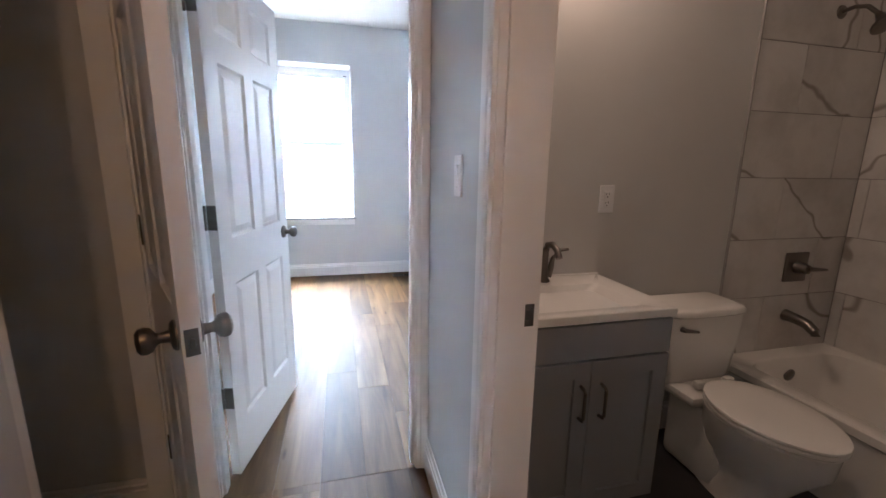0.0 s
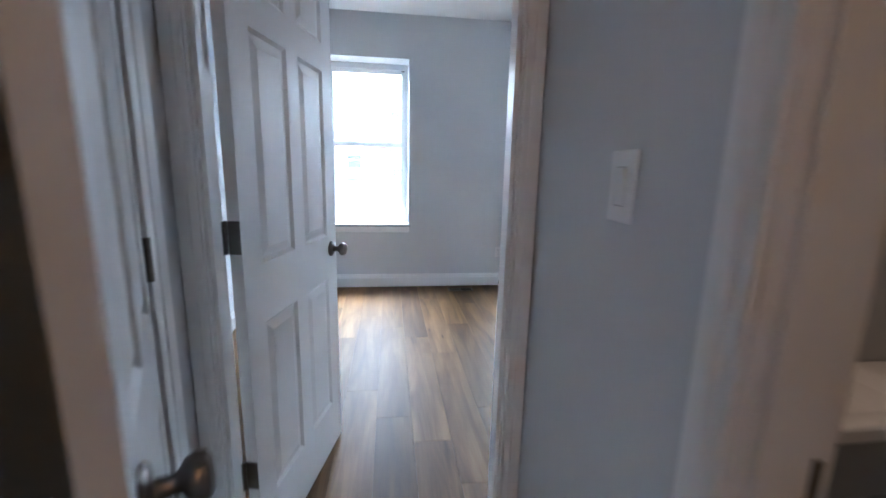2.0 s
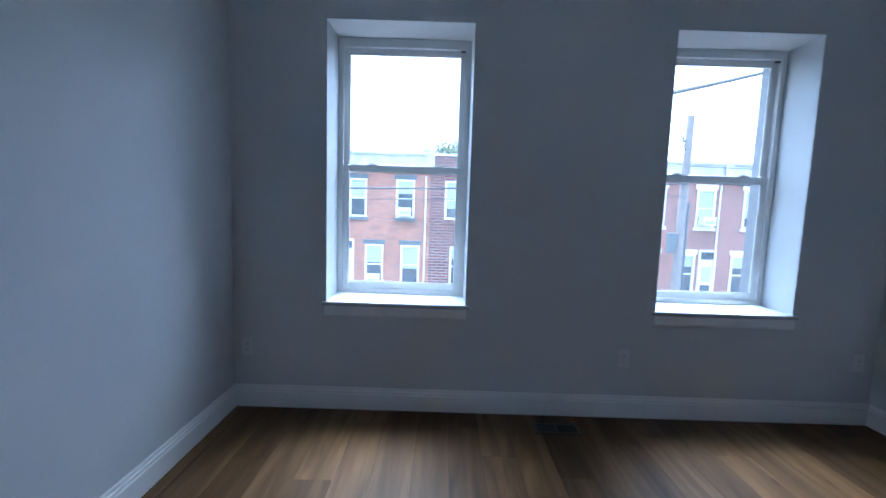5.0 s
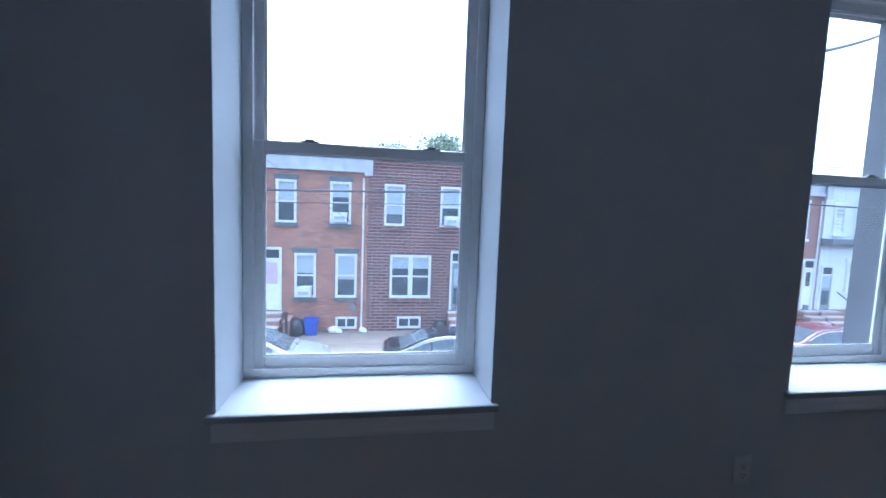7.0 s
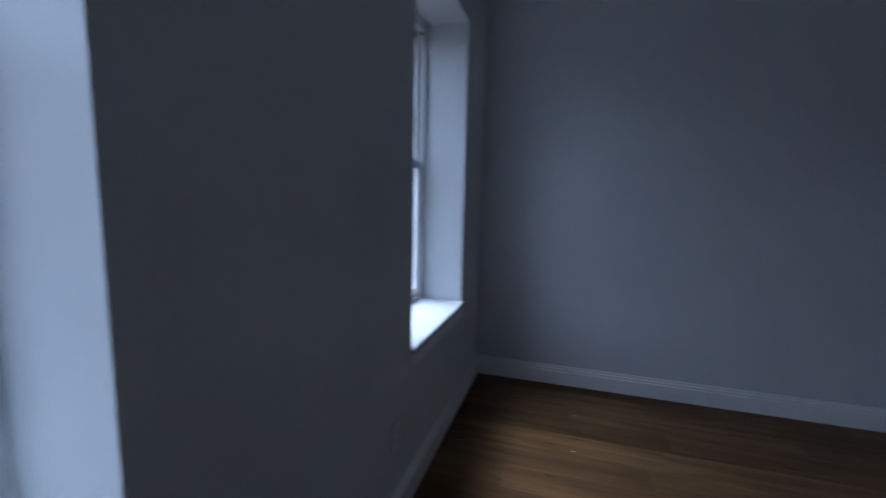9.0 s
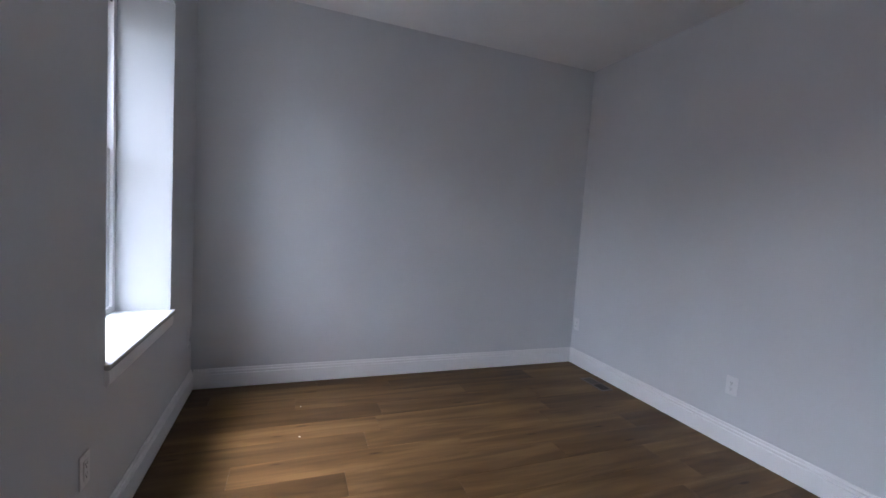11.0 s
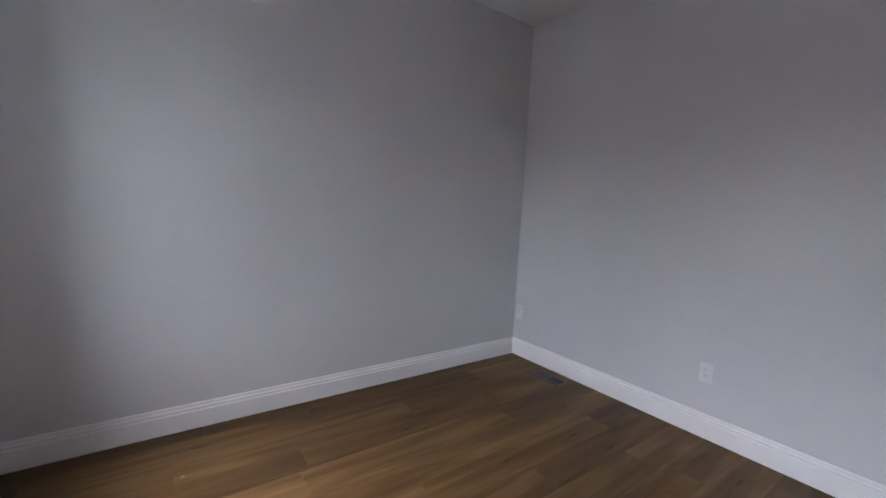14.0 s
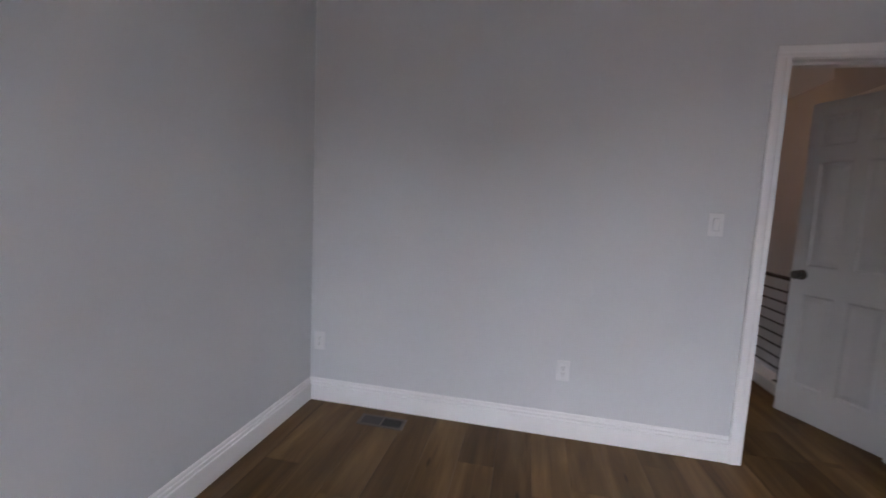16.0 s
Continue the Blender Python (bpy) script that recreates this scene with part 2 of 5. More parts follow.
DARK_PANE = plain("house_window_pane", (0.06, 0.075, 0.085), 0.06, 0.4, 3)
BLIND = plain("drawn_blind", (0.36, 0.40, 0.42), 0.6)
SIDING = plain("white_siding", (0.62, 0.63, 0.64), 0.6)
ROOF_GREY = plain("porch_roof_grey", (0.16, 0.17, 0.18), 0.8)
STEP_BRICK = plain("brick_step", (0.30, 0.17, 0.13), 0.85, 0.25)
STEP_STONE = plain("step_tread_stone", (0.42, 0.37, 0.34), 0.8)
LEAF = plain("tree_leaf", (0.10, 0.135, 0.06), 0.6, 0.5, 0.6)
BARK = plain("tree_bark", (0.09, 0.07, 0.055), 0.9, 0.3)
WIRE = plain("wire_black", (0.03, 0.03, 0.035), 0.6)
POLE = plain("weathered_pole_wood", (0.20, 0.18, 0.165), 0.9, 0.25)
BIN_BLUE = plain("blue_bin_plastic", (0.03, 0.08, 0.42), 0.45)
BAG = plain("black_bag_plastic", (0.015, 0.015, 0.017), 0.35)
RUBBER = plain("tyre_rubber", (0.02, 0.02, 0.02), 0.85)
RIM = plain("alloy_rim", (0.62, 0.63, 0.65), 0.3, 0.08, 9, 0.3)
CAR_GLASS = plain("car_glass", (0.055, 0.066, 0.072), 0.04, 0.3)
TAIL = plain("red_tail_lamp", (0.35, 0.02, 0.015), 0.25)
HEAD = plain("clear_head_lamp", (0.6, 0.62, 0.64), 0.1)
CREAM_DOOR = plain("cream_painted_door", (0.48, 0.39, 0.25), 0.5)
GREY_DOOR = plain("grey_storm_door", (0.20, 0.22, 0.23), 0.4)
WHITE_DOOR = plain("white_storm_door", (0.66, 0.66, 0.68), 0.4)
PINK = plain("pink_curtain", (0.50, 0.38, 0.42), 0.7)
SHADE_GLASS = Mat("lit_lamp_glass", 0.4)
SHADE_GLASS.colour((0.85, 0.8, 0.7))
SHADE_GLASS = SHADE_GLASS.m


# ---- mesh helpers ----
def box(bm, x0, x1, y0, y1, z0, z1):
    vs = [bm.verts.new(p) for p in ((x0, y0, z0), (x1, y0, z0), (x1, y1, z0), (x0, y1, z0),
                                    (x0, y0, z1), (x1, y0, z1), (x1, y1, z1), (x0, y1, z1))]
    for f in ((3, 2, 1, 0), (4, 5, 6, 7), (0, 1, 5, 4), (1, 2, 6, 5), (2, 3, 7, 6), (3, 0, 4, 7)):
        bm.faces.new([vs[i] for i in f])
    return vs


def boxes(*dims, bevel=0.0, segments=2):
    bm = bmesh.new()
    for d in dims:
        box(bm, *d)
    if bevel:
        bmesh.ops.bevel(bm, geom=bm.edges[:], offset=bevel, segments=segments, affect='EDGES', profile=0.5)
    return bm


def turned(profile, steps=24, axis='Z'):
    """A surface of revolution from (radius, height) pairs."""
    bm = bmesh.new()
    rings = []
    for r, h in profile:
        if r < 1e-5:
            rings.append([bm.verts.new((0, 0, h))])
        else:
            rings.append([bm.verts.new((r * math.cos(2 * math.pi * i / steps), r * math.sin(2 * math.pi * i / steps), h)) for i in range(steps)])
    for a, b in zip(rings, rings[1:]):
        for i in range(steps):
            j = (i + 1) % steps
            if len(a) == 1 and len(b) == 1:
                continue
            if len(a) == 1:
                bm.faces.new((a[0], b[i], b[j]))
            elif len(b) == 1:
                bm.faces.new((a[i], a[j], b[0]))
            else:
                bm.faces.new((a[i], a[j], b[j], b[i]))
    if axis == 'Y':
        bmesh.ops.rotate(bm, verts=bm.verts, matrix=Matrix.Rotation(radians(-90), 3, 'X'))
    if axis == 'X':
        bmesh.ops.rotate(bm, verts=bm.verts, matrix=Matrix.Rotation(radians(90), 3, 'Y'))
    bmesh.ops.recalc_face_normals(bm, faces=bm.faces)
    return bm


def loft(rings, cap=True):
    """Skin between rings of equal length."""
    bm = bmesh.new()
    vs = [[bm.verts.new(p) for p in ring] for ring in rings]
    n = len(vs[0])
    for a, b in zip(vs, vs[1:]):
        for i in range(n):
            j = (i + 1) % n
            bm.faces.new((a[i], a[j], b[j], b[i]))
    if cap:
        bm.faces.new(vs[0][::-1])
        bm.faces.new(vs[-1])
    bmesh.ops.recalc_face_normals(bm, faces=bm.faces)
    return bm


def tube(points, radius, steps=10, radii=None):
    """A round bar along points."""
    rings = []
    pts = [Vector(p) for p in points]
    for i, p in enumerate(pts):
        d = (pts[min(i + 1, len(pts) - 1)] - pts[max(i - 1, 0)]).normalized()
        up = Vector((0, 0, 1)) if abs(d.z) < 0.9 else Vector((1, 0, 0))
        a = d.cross(up).normalized()
        b = d.cross(a)
        r = radii[i] if radii else radius
        rings.append([p + (a * math.cos(2 * math.pi * k / steps) + b * math.sin(2 * math.pi * k / steps)) * r for k in range(steps)])
    return loft(rings)


def mesh_of(name, bm, material, smooth=False):
    me = bpy.data.meshes.new(name)
    bm.to_mesh(me)
    bm.free()
    me.materials.append(material)
    if smooth:
        for p in me.polygons:
            p.use_smooth = True
        me.set_sharp_from_angle(angle=radians(42))
    return me


def part(name, bm, material, parent, label="", smooth=False):
    ob = new(name, mesh_of(name, bm, material, smooth))
    ob.parent = parent
    if label:
        tagged(ob, label)
    return ob


def thing(name, label, category, group="", at=None, kind=""):
    ob = new(name)
    ob.empty_display_size = 0.05
    if at is not None:
        ob.matrix_world = at
    return tagged(ob, label, category, group, kind)


def solid(name, bm, material, label, category, kind="structure", smooth=False, at=None):
    ob = new(name, mesh_of(name, bm, material, smooth))
    if at is not None:
        ob.matrix_world = at
    return tagged(ob, label, category, "", kind)


# ---- plan ----
WX, EX, SY, NY, H = -0.850, 3.121, 1.978, 5.170, 2.742   # bedroom faces and ceiling
NOUT = 5.60                                          # outer wall face
HW, HE, HS = -0.115, 0.745, -1.70                    # hall faces
SI = 1.863                                           # hall side of the bedroom wall
DL, DR, DH = -0.062, 0.690, 2.005                      # bedroom doorway
BX0, BX1, BS = 0.875, 2.957, 0.36                     # bathroom faces
BD0, BD1 = 0.48, 1.200                              # bathroom doorway along the hall
CD0, CD1 = 1.125, 1.712                               # closet doorway along the hall
WINS = [(-0.286, 0.573), (1.732, 2.584)]
WZ0, WZ1 = 0.688, 2.34

# ---- walls, ceiling, floors ----
(a0, a1), (b0, b1) = WINS
solid("wall_north", boxes((WX - .12, a0, NY, NOUT, -.2, H), (a1, b0, NY, NOUT, -.2, H), (b1, EX + .12, NY, NOUT, -.2, H),
      (a0, a1, NY, NOUT, -.2, WZ0 - .025), (b0, b1, NY, NOUT, -.2, WZ0 - .025), (a0, a1, NY, NOUT, WZ1, H), (b0, b1, NY, NOUT, WZ1, H)),
      WALL, "light grey painted wall with two deep window openings", "wall")
solid("wall_east", boxes((EX, EX + .12, SI, NY, -.2, H)), WALL, "plain light grey painted bedroom wall", "wall")
solid("wall_west", boxes((WX - .12, WX, SI, NY, -.2, H)), WALL, "plain light grey painted bedroom side wall", "wall")
solid("wall_south", boxes((WX - .12, DL - .02, SI, SY, -.2, H), (DR + .02, EX, SI, SY, -.2, H), (DL - .02, DR + .02, SI, SY, DH + .02, H)),
      WALL, "light grey painted wall with the bedroom doorway", "wall")
solid("wall_hall_east", boxes((HE, BX0, BD1 + .02, SI, -.2, H), (HE, BX0, HS, BD0 - .02, -.2, H), (HE, BX0, BD0 - .02, BD1 + .02, DH + .02, H)),
      WALL, "grey painted hall wall with the bathroom doorway", "wall")
solid("wall_hall_west", boxes((HW - .115, HW, CD1 + .02, SI, -.2, H), (HW - .115, HW, 1.00, CD0 - .02, -.2, H), (HW - .115, HW, CD0 - .02, CD1 + .02, DH + .02, H)),
      WALL, "grey painted hall wall with the closet doorway", "wall")
solid("wall_closet", boxes((-1.0, -.88, .90, SI, -.2, H), (-1.0, HW - .115, .90, 1.0, -.2, H), (HW - .115, HW, .90, 1.0, -.2, H)),
      WALL, "plain closet walls beside the hall", "wall")
stair_walls = thing("wall_stair", "painted stairwell walls", "wall", "", None, "structure")
for d in ((-1.22, -1.10, HS, .90, -2.8, H), (-1.10, HW, HS - .12, HS, -2.8, H), (HW, BX0, HS - .12, HS, -.2, H), (-1.10, HW, .90, 1.0, -2.8, -.2), (HW - .02, HW, HS, .90, -2.8, -.2)):
    part("wall_face", boxes(d), WALL, stair_walls)
solid("wall_bath", boxes((BX0, BX1 + .12, BS - .12, BS, -.2, H), (BX1, BX1 + .12, BS, SI, -.2, H)), BATH_WALL, "grey painted bathroom walls", "wall")
solid("wall_bath_north", boxes((BX0, 2.195, SI - .006, SI - .001, .0, H)), BATH_WALL, "warm grey painted bathroom wall behind the vanity", "wall")
solid("ceiling", boxes((-1.3, EX + .2, HS - .2, NOUT, H, H + .15)), CEIL, "plain white painted ceiling", "ceiling")
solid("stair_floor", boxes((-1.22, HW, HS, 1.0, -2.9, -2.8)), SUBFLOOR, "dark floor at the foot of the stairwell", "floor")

floor = solid("floor", boxes((WX, EX, SI, NY, -.2, -.006), (HW, BX0, HS, SI, -.2, -.006), (-.9, HW, 1.0, SI, -.2, -.006)),
              SUBFLOOR, "oak-look brown vinyl plank floor with long boards", "floor")
solid("floor_bath", boxes((BX0, BX1, BS, SI, -.2, -.002)), BATH_FLOOR, "dark bathroom floor tile", "floor")


# ---- trim ----
BASE_PROFILE = [(0, 0), (.016, 0), (.016, .097), (.0100, .101), (.0100, .105), (.0135, .108), (.0130, .117), (.0068, .121), (.0066, .131), (.005, .136), (.0035, .139), (0, .139)]


def run_profile(profile, start, end, normal):
    """Extrude (depth, height) pairs from start to end; depth goes along normal."""
    s, e, n = Vector(start), Vector(end), Vector(normal)
    return loft([[p + n * d + Vector((0, 0, h)) for d, h in profile] for p in (s, e)])


def baseboard(start, end, normal):
    return solid("baseboard", run_profile(BASE_PROFILE, (*start, 0.005), (*end, 0.005), (*normal, 0)), TRIM,
                 "white moulded baseboard with a stepped top", "baseboard")


for s, e, n in [((WX, NY), (EX, NY), (0, -1)), ((EX, NY - .015), (EX, SY + .015), (-1, 0)), ((DR + .069, SY), (EX, SY), (0, 1)),
                ((WX, SY + .015), (WX, NY - .015), (1, 0)), ((WX, SY), (DL - .083, SY), (0, 1)),
                ((HE, BD1 + .07), (HE, SI - .018), (-1, 0)), ((HE, HS + .015), (HE, BD0 - .07), (-1, 0)), ((HW, CD0 - .02), (HW, 1.0), (1, 0)),
                ((-.88, SI), (HW - .115, SI), (0, -1)), ((-.88, 1.0), (-.88, SI - .015), (1, 0)),
                ((1.50, SI - .006), (2.195, SI - .006), (0, -1)), ((HW, HS), (HE, HS), (0, 1))]:
    baseboard(s, e, n)

CASING = [(0, 0), (.010, 0), (.0115, .006), (.0115, .020), (.0145, .026), (.016, .040), (.016, .052), (.012, .057), (0, .057)]


def casing_leg(origin, along, out, height, width=0.057):
    """An upright length of casing: profile from the opening's edge along 'along', proud along 'out'."""
    o, a, u = Vector(origin), Vector(along), Vector(out)
    k = width / 0.057
    return loft([[o + u * d + a * w * k + Vector((0, 0, z)) for d, w in CASING] for z in (0.001, height)])


def casing_head(origin, along, out, length):
    o, a, u = Vector(origin), Vector(along), Vector(out)
    return loft([[o + u * d + Vector((0, 0, w)) + a * s for d, w in CASING] for s in (0, length)])


def trim_piece(name, bm):
    return solid(name, bm, TRIM, "white painted moulded door casing", "door casing")


def door_frame(name, dims):
    f = thing(name, "white painted door jamb with stop", "door jamb", "", None, "structure")
    for n, d in enumerate(dims):
        part("jamb_side" if n < 2 else "jamb_head" if n == 2 else "door_stop", boxes(d), TRIM, f)
    return f


jamb_b = door_frame("jamb_bedroom", [(DL - .02, DL, SI, SY, .001, DH + .02), (DR, DR + .02, SI, SY, .001, DH + .02), (DL, DR, SI, SY, DH, DH + .02),
           (DL, DL + .011, SI + .02, SY - .042, .001, DH), (DR - .011, DR, SI + .02, SY - .042, .001, DH), (DL + .011, DR - .011, SI + .02, SY - .042, DH - .011, DH)])
jamb_c = door_frame("jamb_closet", [(HW - .115, HW, CD1, CD1 + .02, .001, DH + .02), (HW - .115, HW, CD0 - .02, CD0, .001, DH + .02), (HW - .115, HW, CD0, CD1, DH, DH + .02),
           (HW - .10, HW - .042, CD1 - .011, CD1, .001, DH), (HW - .10, HW - .042, CD0, CD0 + .011, .001, DH)])
for z in (.312, 1.032, 1.762):
    part("hinge_leaf", boxes((DL, DL + .002, SY - .040, SY - .001, z, z + .09)), NICKEL, jamb_b, "dark nickel hinge leaf")
    part("hinge_leaf", boxes((HW - .040, HW - .001, CD1 - .002, CD1, z, z + .09)), NICKEL, jamb_c, "dark nickel hinge leaf")
trim_piece("trim_bedroom", casing_leg((DR + .005, SY, 0), (1, 0, 0), (0, 1, 0), DH + .005, .064))
trim_piece("trim_bedroom", casing_leg((DL - .005, SY, 0), (-1, 0, 0), (0, 1, 0), DH + .005, .078))
trim_piece("trim_bedroom", casing_head((DL - .083, SY, DH + .005), (1, 0, 0), (0, 1, 0), DR - DL + .152))
trim_piece("trim_hall", casing_leg((DR + .004, SI, 0), (1, 0, 0), (0, -1, 0), DH + .005, HE - DR - .005))
trim_piece("trim_hall", casing_leg((DL - .004, SI, 0), (-1, 0, 0), (0, -1, 0), DH + .005, DL - HW - .005))
trim_piece("trim_hall", casing_head((HW + .001, SI, DH + .005), (1, 0, 0), (0, -1, 0), HE - HW - .002))
door_frame("jamb_bath", [(HE, BX0, BD1, BD1 + .02, .001, DH + .02), (HE, BX0, BD0 - .02, BD0, .001, DH + .02), (HE, BX0, BD0, BD1, DH, DH + .02),
           (HE + .02, BX0 - .042, BD1 - .011, BD1, .001, DH), (HE + .02, BX0 - .042, BD0, BD0 + .011, .001, DH)])
trim_piece("trim_bath", casing_leg((HE, BD1 + .005, 0), (0, 1, 0), (-1, 0, 0), DH + .005))
trim_piece("trim_bath", casing_leg((HE, BD0 - .005, 0), (0, -1, 0), (-1, 0, 0), DH + .005))
trim_piece("trim_bath", casing_head((HE, BD0 - .062, DH + .005), (0, 1, 0), (-1, 0, 0), BD1 - BD0 + .124))
trim_piece("trim_closet", casing_leg((HW, CD1 + .005, 0), (0, 1, 0), (1, 0, 0), DH + .005))
trim_piece("trim_closet", casing_head((HW, CD0, DH + .005), (0, 1, 0), (1, 0, 0), CD1 - CD0 + .062))


# ---- windows ----
def ring_boxes(x0, x1, z0, z1, y0, y1, w, bottom=None, top=None):
    bt, tp = bottom or w, top or w
    return [(x0, x0 + w, y0, y1, z0, z1), (x1 - w, x1, y0, y1, z0, z1), (x0 + w, x1 - w, y0, y1, z0, z0 + bt), (x0 + w, x1 - w, y0, y1, z1 - tp, z1)]


def double_hung(name, x0, x1, fy):
    win = thing(name, "white vinyl double-hung window in a deep painted reveal", "window", "bedroom windows", pose((x0 + x1) / 2, fy, WZ0), "structure")
    hw, hh = (x1 - x0) / 2, WZ1 - WZ0
    mid = 1.522 - WZ0
    part("window_frame", boxes(*ring_boxes(-hw, hw, 0, hh, 0, .050, .030, .026, .045)), VINYL, win)
    part("outer_track", boxes(*ring_boxes(-hw, hw, 0, hh, .0505, NOUT - fy - .002, .029, .025, .044)), TRACK, win, "outer window track, coloured dark grey for shade")
    part("frame_stop", boxes(*ring_boxes(-hw + .030, hw - .030, .026, hh - .045, -.0, .012, .008, .006, .012)), VINYL, win)
    for nm, y, z0, z1 in (("lower_sash", .014, .030, mid + .022), ("upper_sash", .0345, mid - .02, hh - .05)):
        low = nm == "lower_sash"
        sash = part(nm, boxes(*ring_boxes(-hw + .032, hw - .032, z0, z1, y, y + .019, .038, .046 if low else .040, .042), bevel=.003, segments=1), VINYL, win)
        part("glazing_bead", boxes(*ring_boxes(-hw + .070, hw - .070, z0 + (.046 if low else .040), z1 - .042, y + .004, y + .0085, .006)), VINYL, sash)
        pane = part("pane", boxes((-hw + .071, hw - .071, y + .009, y + .012, z0 + .044, z1 - .044)), GLASS, sash)
        pane.visible_shadow = False
    for sx in (-.205, .235):
        lock = part("sash_lock", boxes((sx - .032, sx + .032, .012, .040, mid + .022, mid + .027), (sx - .018, sx + .014, .016, .034, mid + .027, mid + .034), bevel=.002), NICKEL, win, "small grey sash lock")
    part("tilt_latch", boxes((hw - .075, hw - .04, .006, .014, hh - .072, hh - .062)), SLOT, win, "small dark tilt latch")
    return win


for i, (x0, x1) in enumerate(WINS):
    FY = (5.428, 5.425)[i]
    double_hung("window_%d" % (i + 1), x0, x1, FY)
    rv = thing("window_return_%d" % (i + 1), "window reveal, wall paint darkened against daylight glare", "window reveal", "window reveals", None, "structure")
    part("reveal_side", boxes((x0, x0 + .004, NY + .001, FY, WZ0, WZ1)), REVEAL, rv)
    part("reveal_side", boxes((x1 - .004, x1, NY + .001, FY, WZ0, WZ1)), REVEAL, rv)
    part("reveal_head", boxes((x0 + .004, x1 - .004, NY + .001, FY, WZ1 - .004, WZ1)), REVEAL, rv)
    sill = thing("window_sill_%d" % (i + 1), "white painted deep window stool, its white dimmed against glare, with rounded nose and apron", "window sill", "bedroom window sills", pose((x0 + x1) / 2, NY, WZ0 - .025), "structure")
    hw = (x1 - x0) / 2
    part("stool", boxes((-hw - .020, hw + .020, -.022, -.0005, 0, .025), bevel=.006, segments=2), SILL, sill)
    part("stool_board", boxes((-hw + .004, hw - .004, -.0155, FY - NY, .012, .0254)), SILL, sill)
    part("apron", run_profile([(0, -.062), (.010, -.062), (.014, -.05), (.014, -.018), (.010, -.001), (0, -.001)], (-hw - .005, 0, 0), (hw + .005, 0, 0), (0, -1, 0)), TRIM, sill)


# ---- doors ----
def panel_mesh(w, h, t):
    """A raised door panel with its sticking, alike on both faces; local x and z from 0."""
    bm = bmesh.new()
    steps = [(0, 0), (.010, -.009), (.017, -.009), (.042, -.0025)]
    for side in (1, -1):
        loops = []
        for o, d in steps:
            y = side * (t / 2 + d)
            loops.append([bm.verts.new(p) for p in ((o, y, o), (w - o, y, o), (w - o, y, h - o), (o, y, h - o))])
        for a, b in zip(loops, loops[1:]):
            for i in range(4):
                j = (i + 1) % 4
                f = (a[i], a[j], b[j], b[i])
                bm.faces.new(f if side < 0 else f[::-1])
        bm.faces.new(loops[-1] if side < 0 else loops[-1][::-1])
    bmesh.ops.recalc_face_normals(bm, faces=bm.faces)
    return bm


def knob_set(parent, x, z, t):
    for s in (1, -1):
        k = part("knob", turned([(0, 0), (.032, 0), (.032, .004), (.027, .009), (.013, .012), (.0105, .028), (.013, .034), (.024, .041), (.0275, .051), (.026, .061), (.018, .067), (0, .069)], 28, 'Y'),
                 NICKEL, parent, "round satin nickel door knob", True)
        k.location, k.rotation_euler = (x, -t / 2 + s * (t / 2 + .0003), z), (0, 0, 0 if s > 0 else math.pi)


def panel_door(name, label, width, at, height=1.985, t=0.035):
    """A six-panel door; hinge edge at local x 0, one face at y 0, the other at -t."""
    d = thing(name, label, "door", "", at, "structure")
    st, ms = .105 * width / .75, .09 * width / .75
    pw = (width - 2 * st - ms) / 2
    rows = [(.215, .795), (.975, 1.615), (1.715, 1.895)]
    for x in (0, width - st):
        part("stile", boxes((x, x + st, -t, 0, 0, height)), DOOR, d)
    zs = [0] + [z for r in rows for z in r] + [height]
    for a, b in zip(zs[::2], zs[1::2]):
        part("rail", boxes((st, width - st, -t, 0, a, b)), DOOR, d)
    for a, b in rows:
        part("mid_stile", boxes((st + pw, st + pw + ms, -t, 0, a, b)), DOOR, d)
    for a, b in rows:
        me = mesh_of("panel", panel_mesh(pw, b - a, t), DOOR)
        for x in (st, st + pw + ms):
            p = new("panel", me)
            p.parent, p.location = d, (x, -t / 2, a)
    knob_set(d, width - .062, .916, t)
    part("latch_plate", boxes((width, width + .0015, -t / 2 - .0125, -t / 2 + .0125, .888, .944)), NICKEL, d, "nickel latch plate")
    part("latch_bolt", boxes((width + .0015, width + .010, -t / 2 - .006, -t / 2 + .006, .906, .926), bevel=.003), NICKEL, d)
    for z in (.30, 1.02, 1.75):
        h = part("hinge", boxes((-.002, -.0002, -t + .001, -.001, z, z + .09)), NICKEL, d, "dark nickel butt hinge")
        part("knuckle", turned([(0, 0), (.0065, 0), (.0065, .09), (0, .09)], 12), NICKEL, h, smooth=True).location = (-.003, .0065, z)
    return d


panel_door("door_bedroom", "white six-panel bedroom door standing open into the room", .70, pose(DL + .010, SY + .001, .012, 0, 0, 77.2))
closet = panel_door("door_closet", "white six-panel closet door standing ajar into the hall", .572, pose(HW + .004, CD1 - .003, .012, 0, 0, -90 + 26.4))

strike = thing("strike_plate", "nickel strike plate let into the bathroom door jamb", "strike plate", at=pose(BX0 - .030, BD1 - .0005, .925))
part("plate", boxes((-.016, -.006, -.002, 0, -.028, .028), (.006, .016, -.002, 0, -.028, .028), (-.006, .006, -.002, 0, -.028, -.012), (-.006, .006, -.002, 0, .012, .028)), NICKEL, strike)
part("recess", boxes((-.006, .006, -.0008, 0, -.012, .012)), SLOT, strike)


strike = thing("strike_plate", "nickel strike plate let into the bedroom door jamb", "strike plate", at=pose(DR - .0005, SY - .022, .925))
part("plate", boxes((-.002, 0, -.016, -.006, -.028, .028), (-.002, 0, .006, .016, -.028, .028), (-.002, 0, -.006, .006, -.028, -.012), (-.002, 0, -.006, .006, .012, .028)), NICKEL, strike)
part("recess", boxes((-.0008, 0, -.006, .006, -.012, .012)), SLOT, strike)

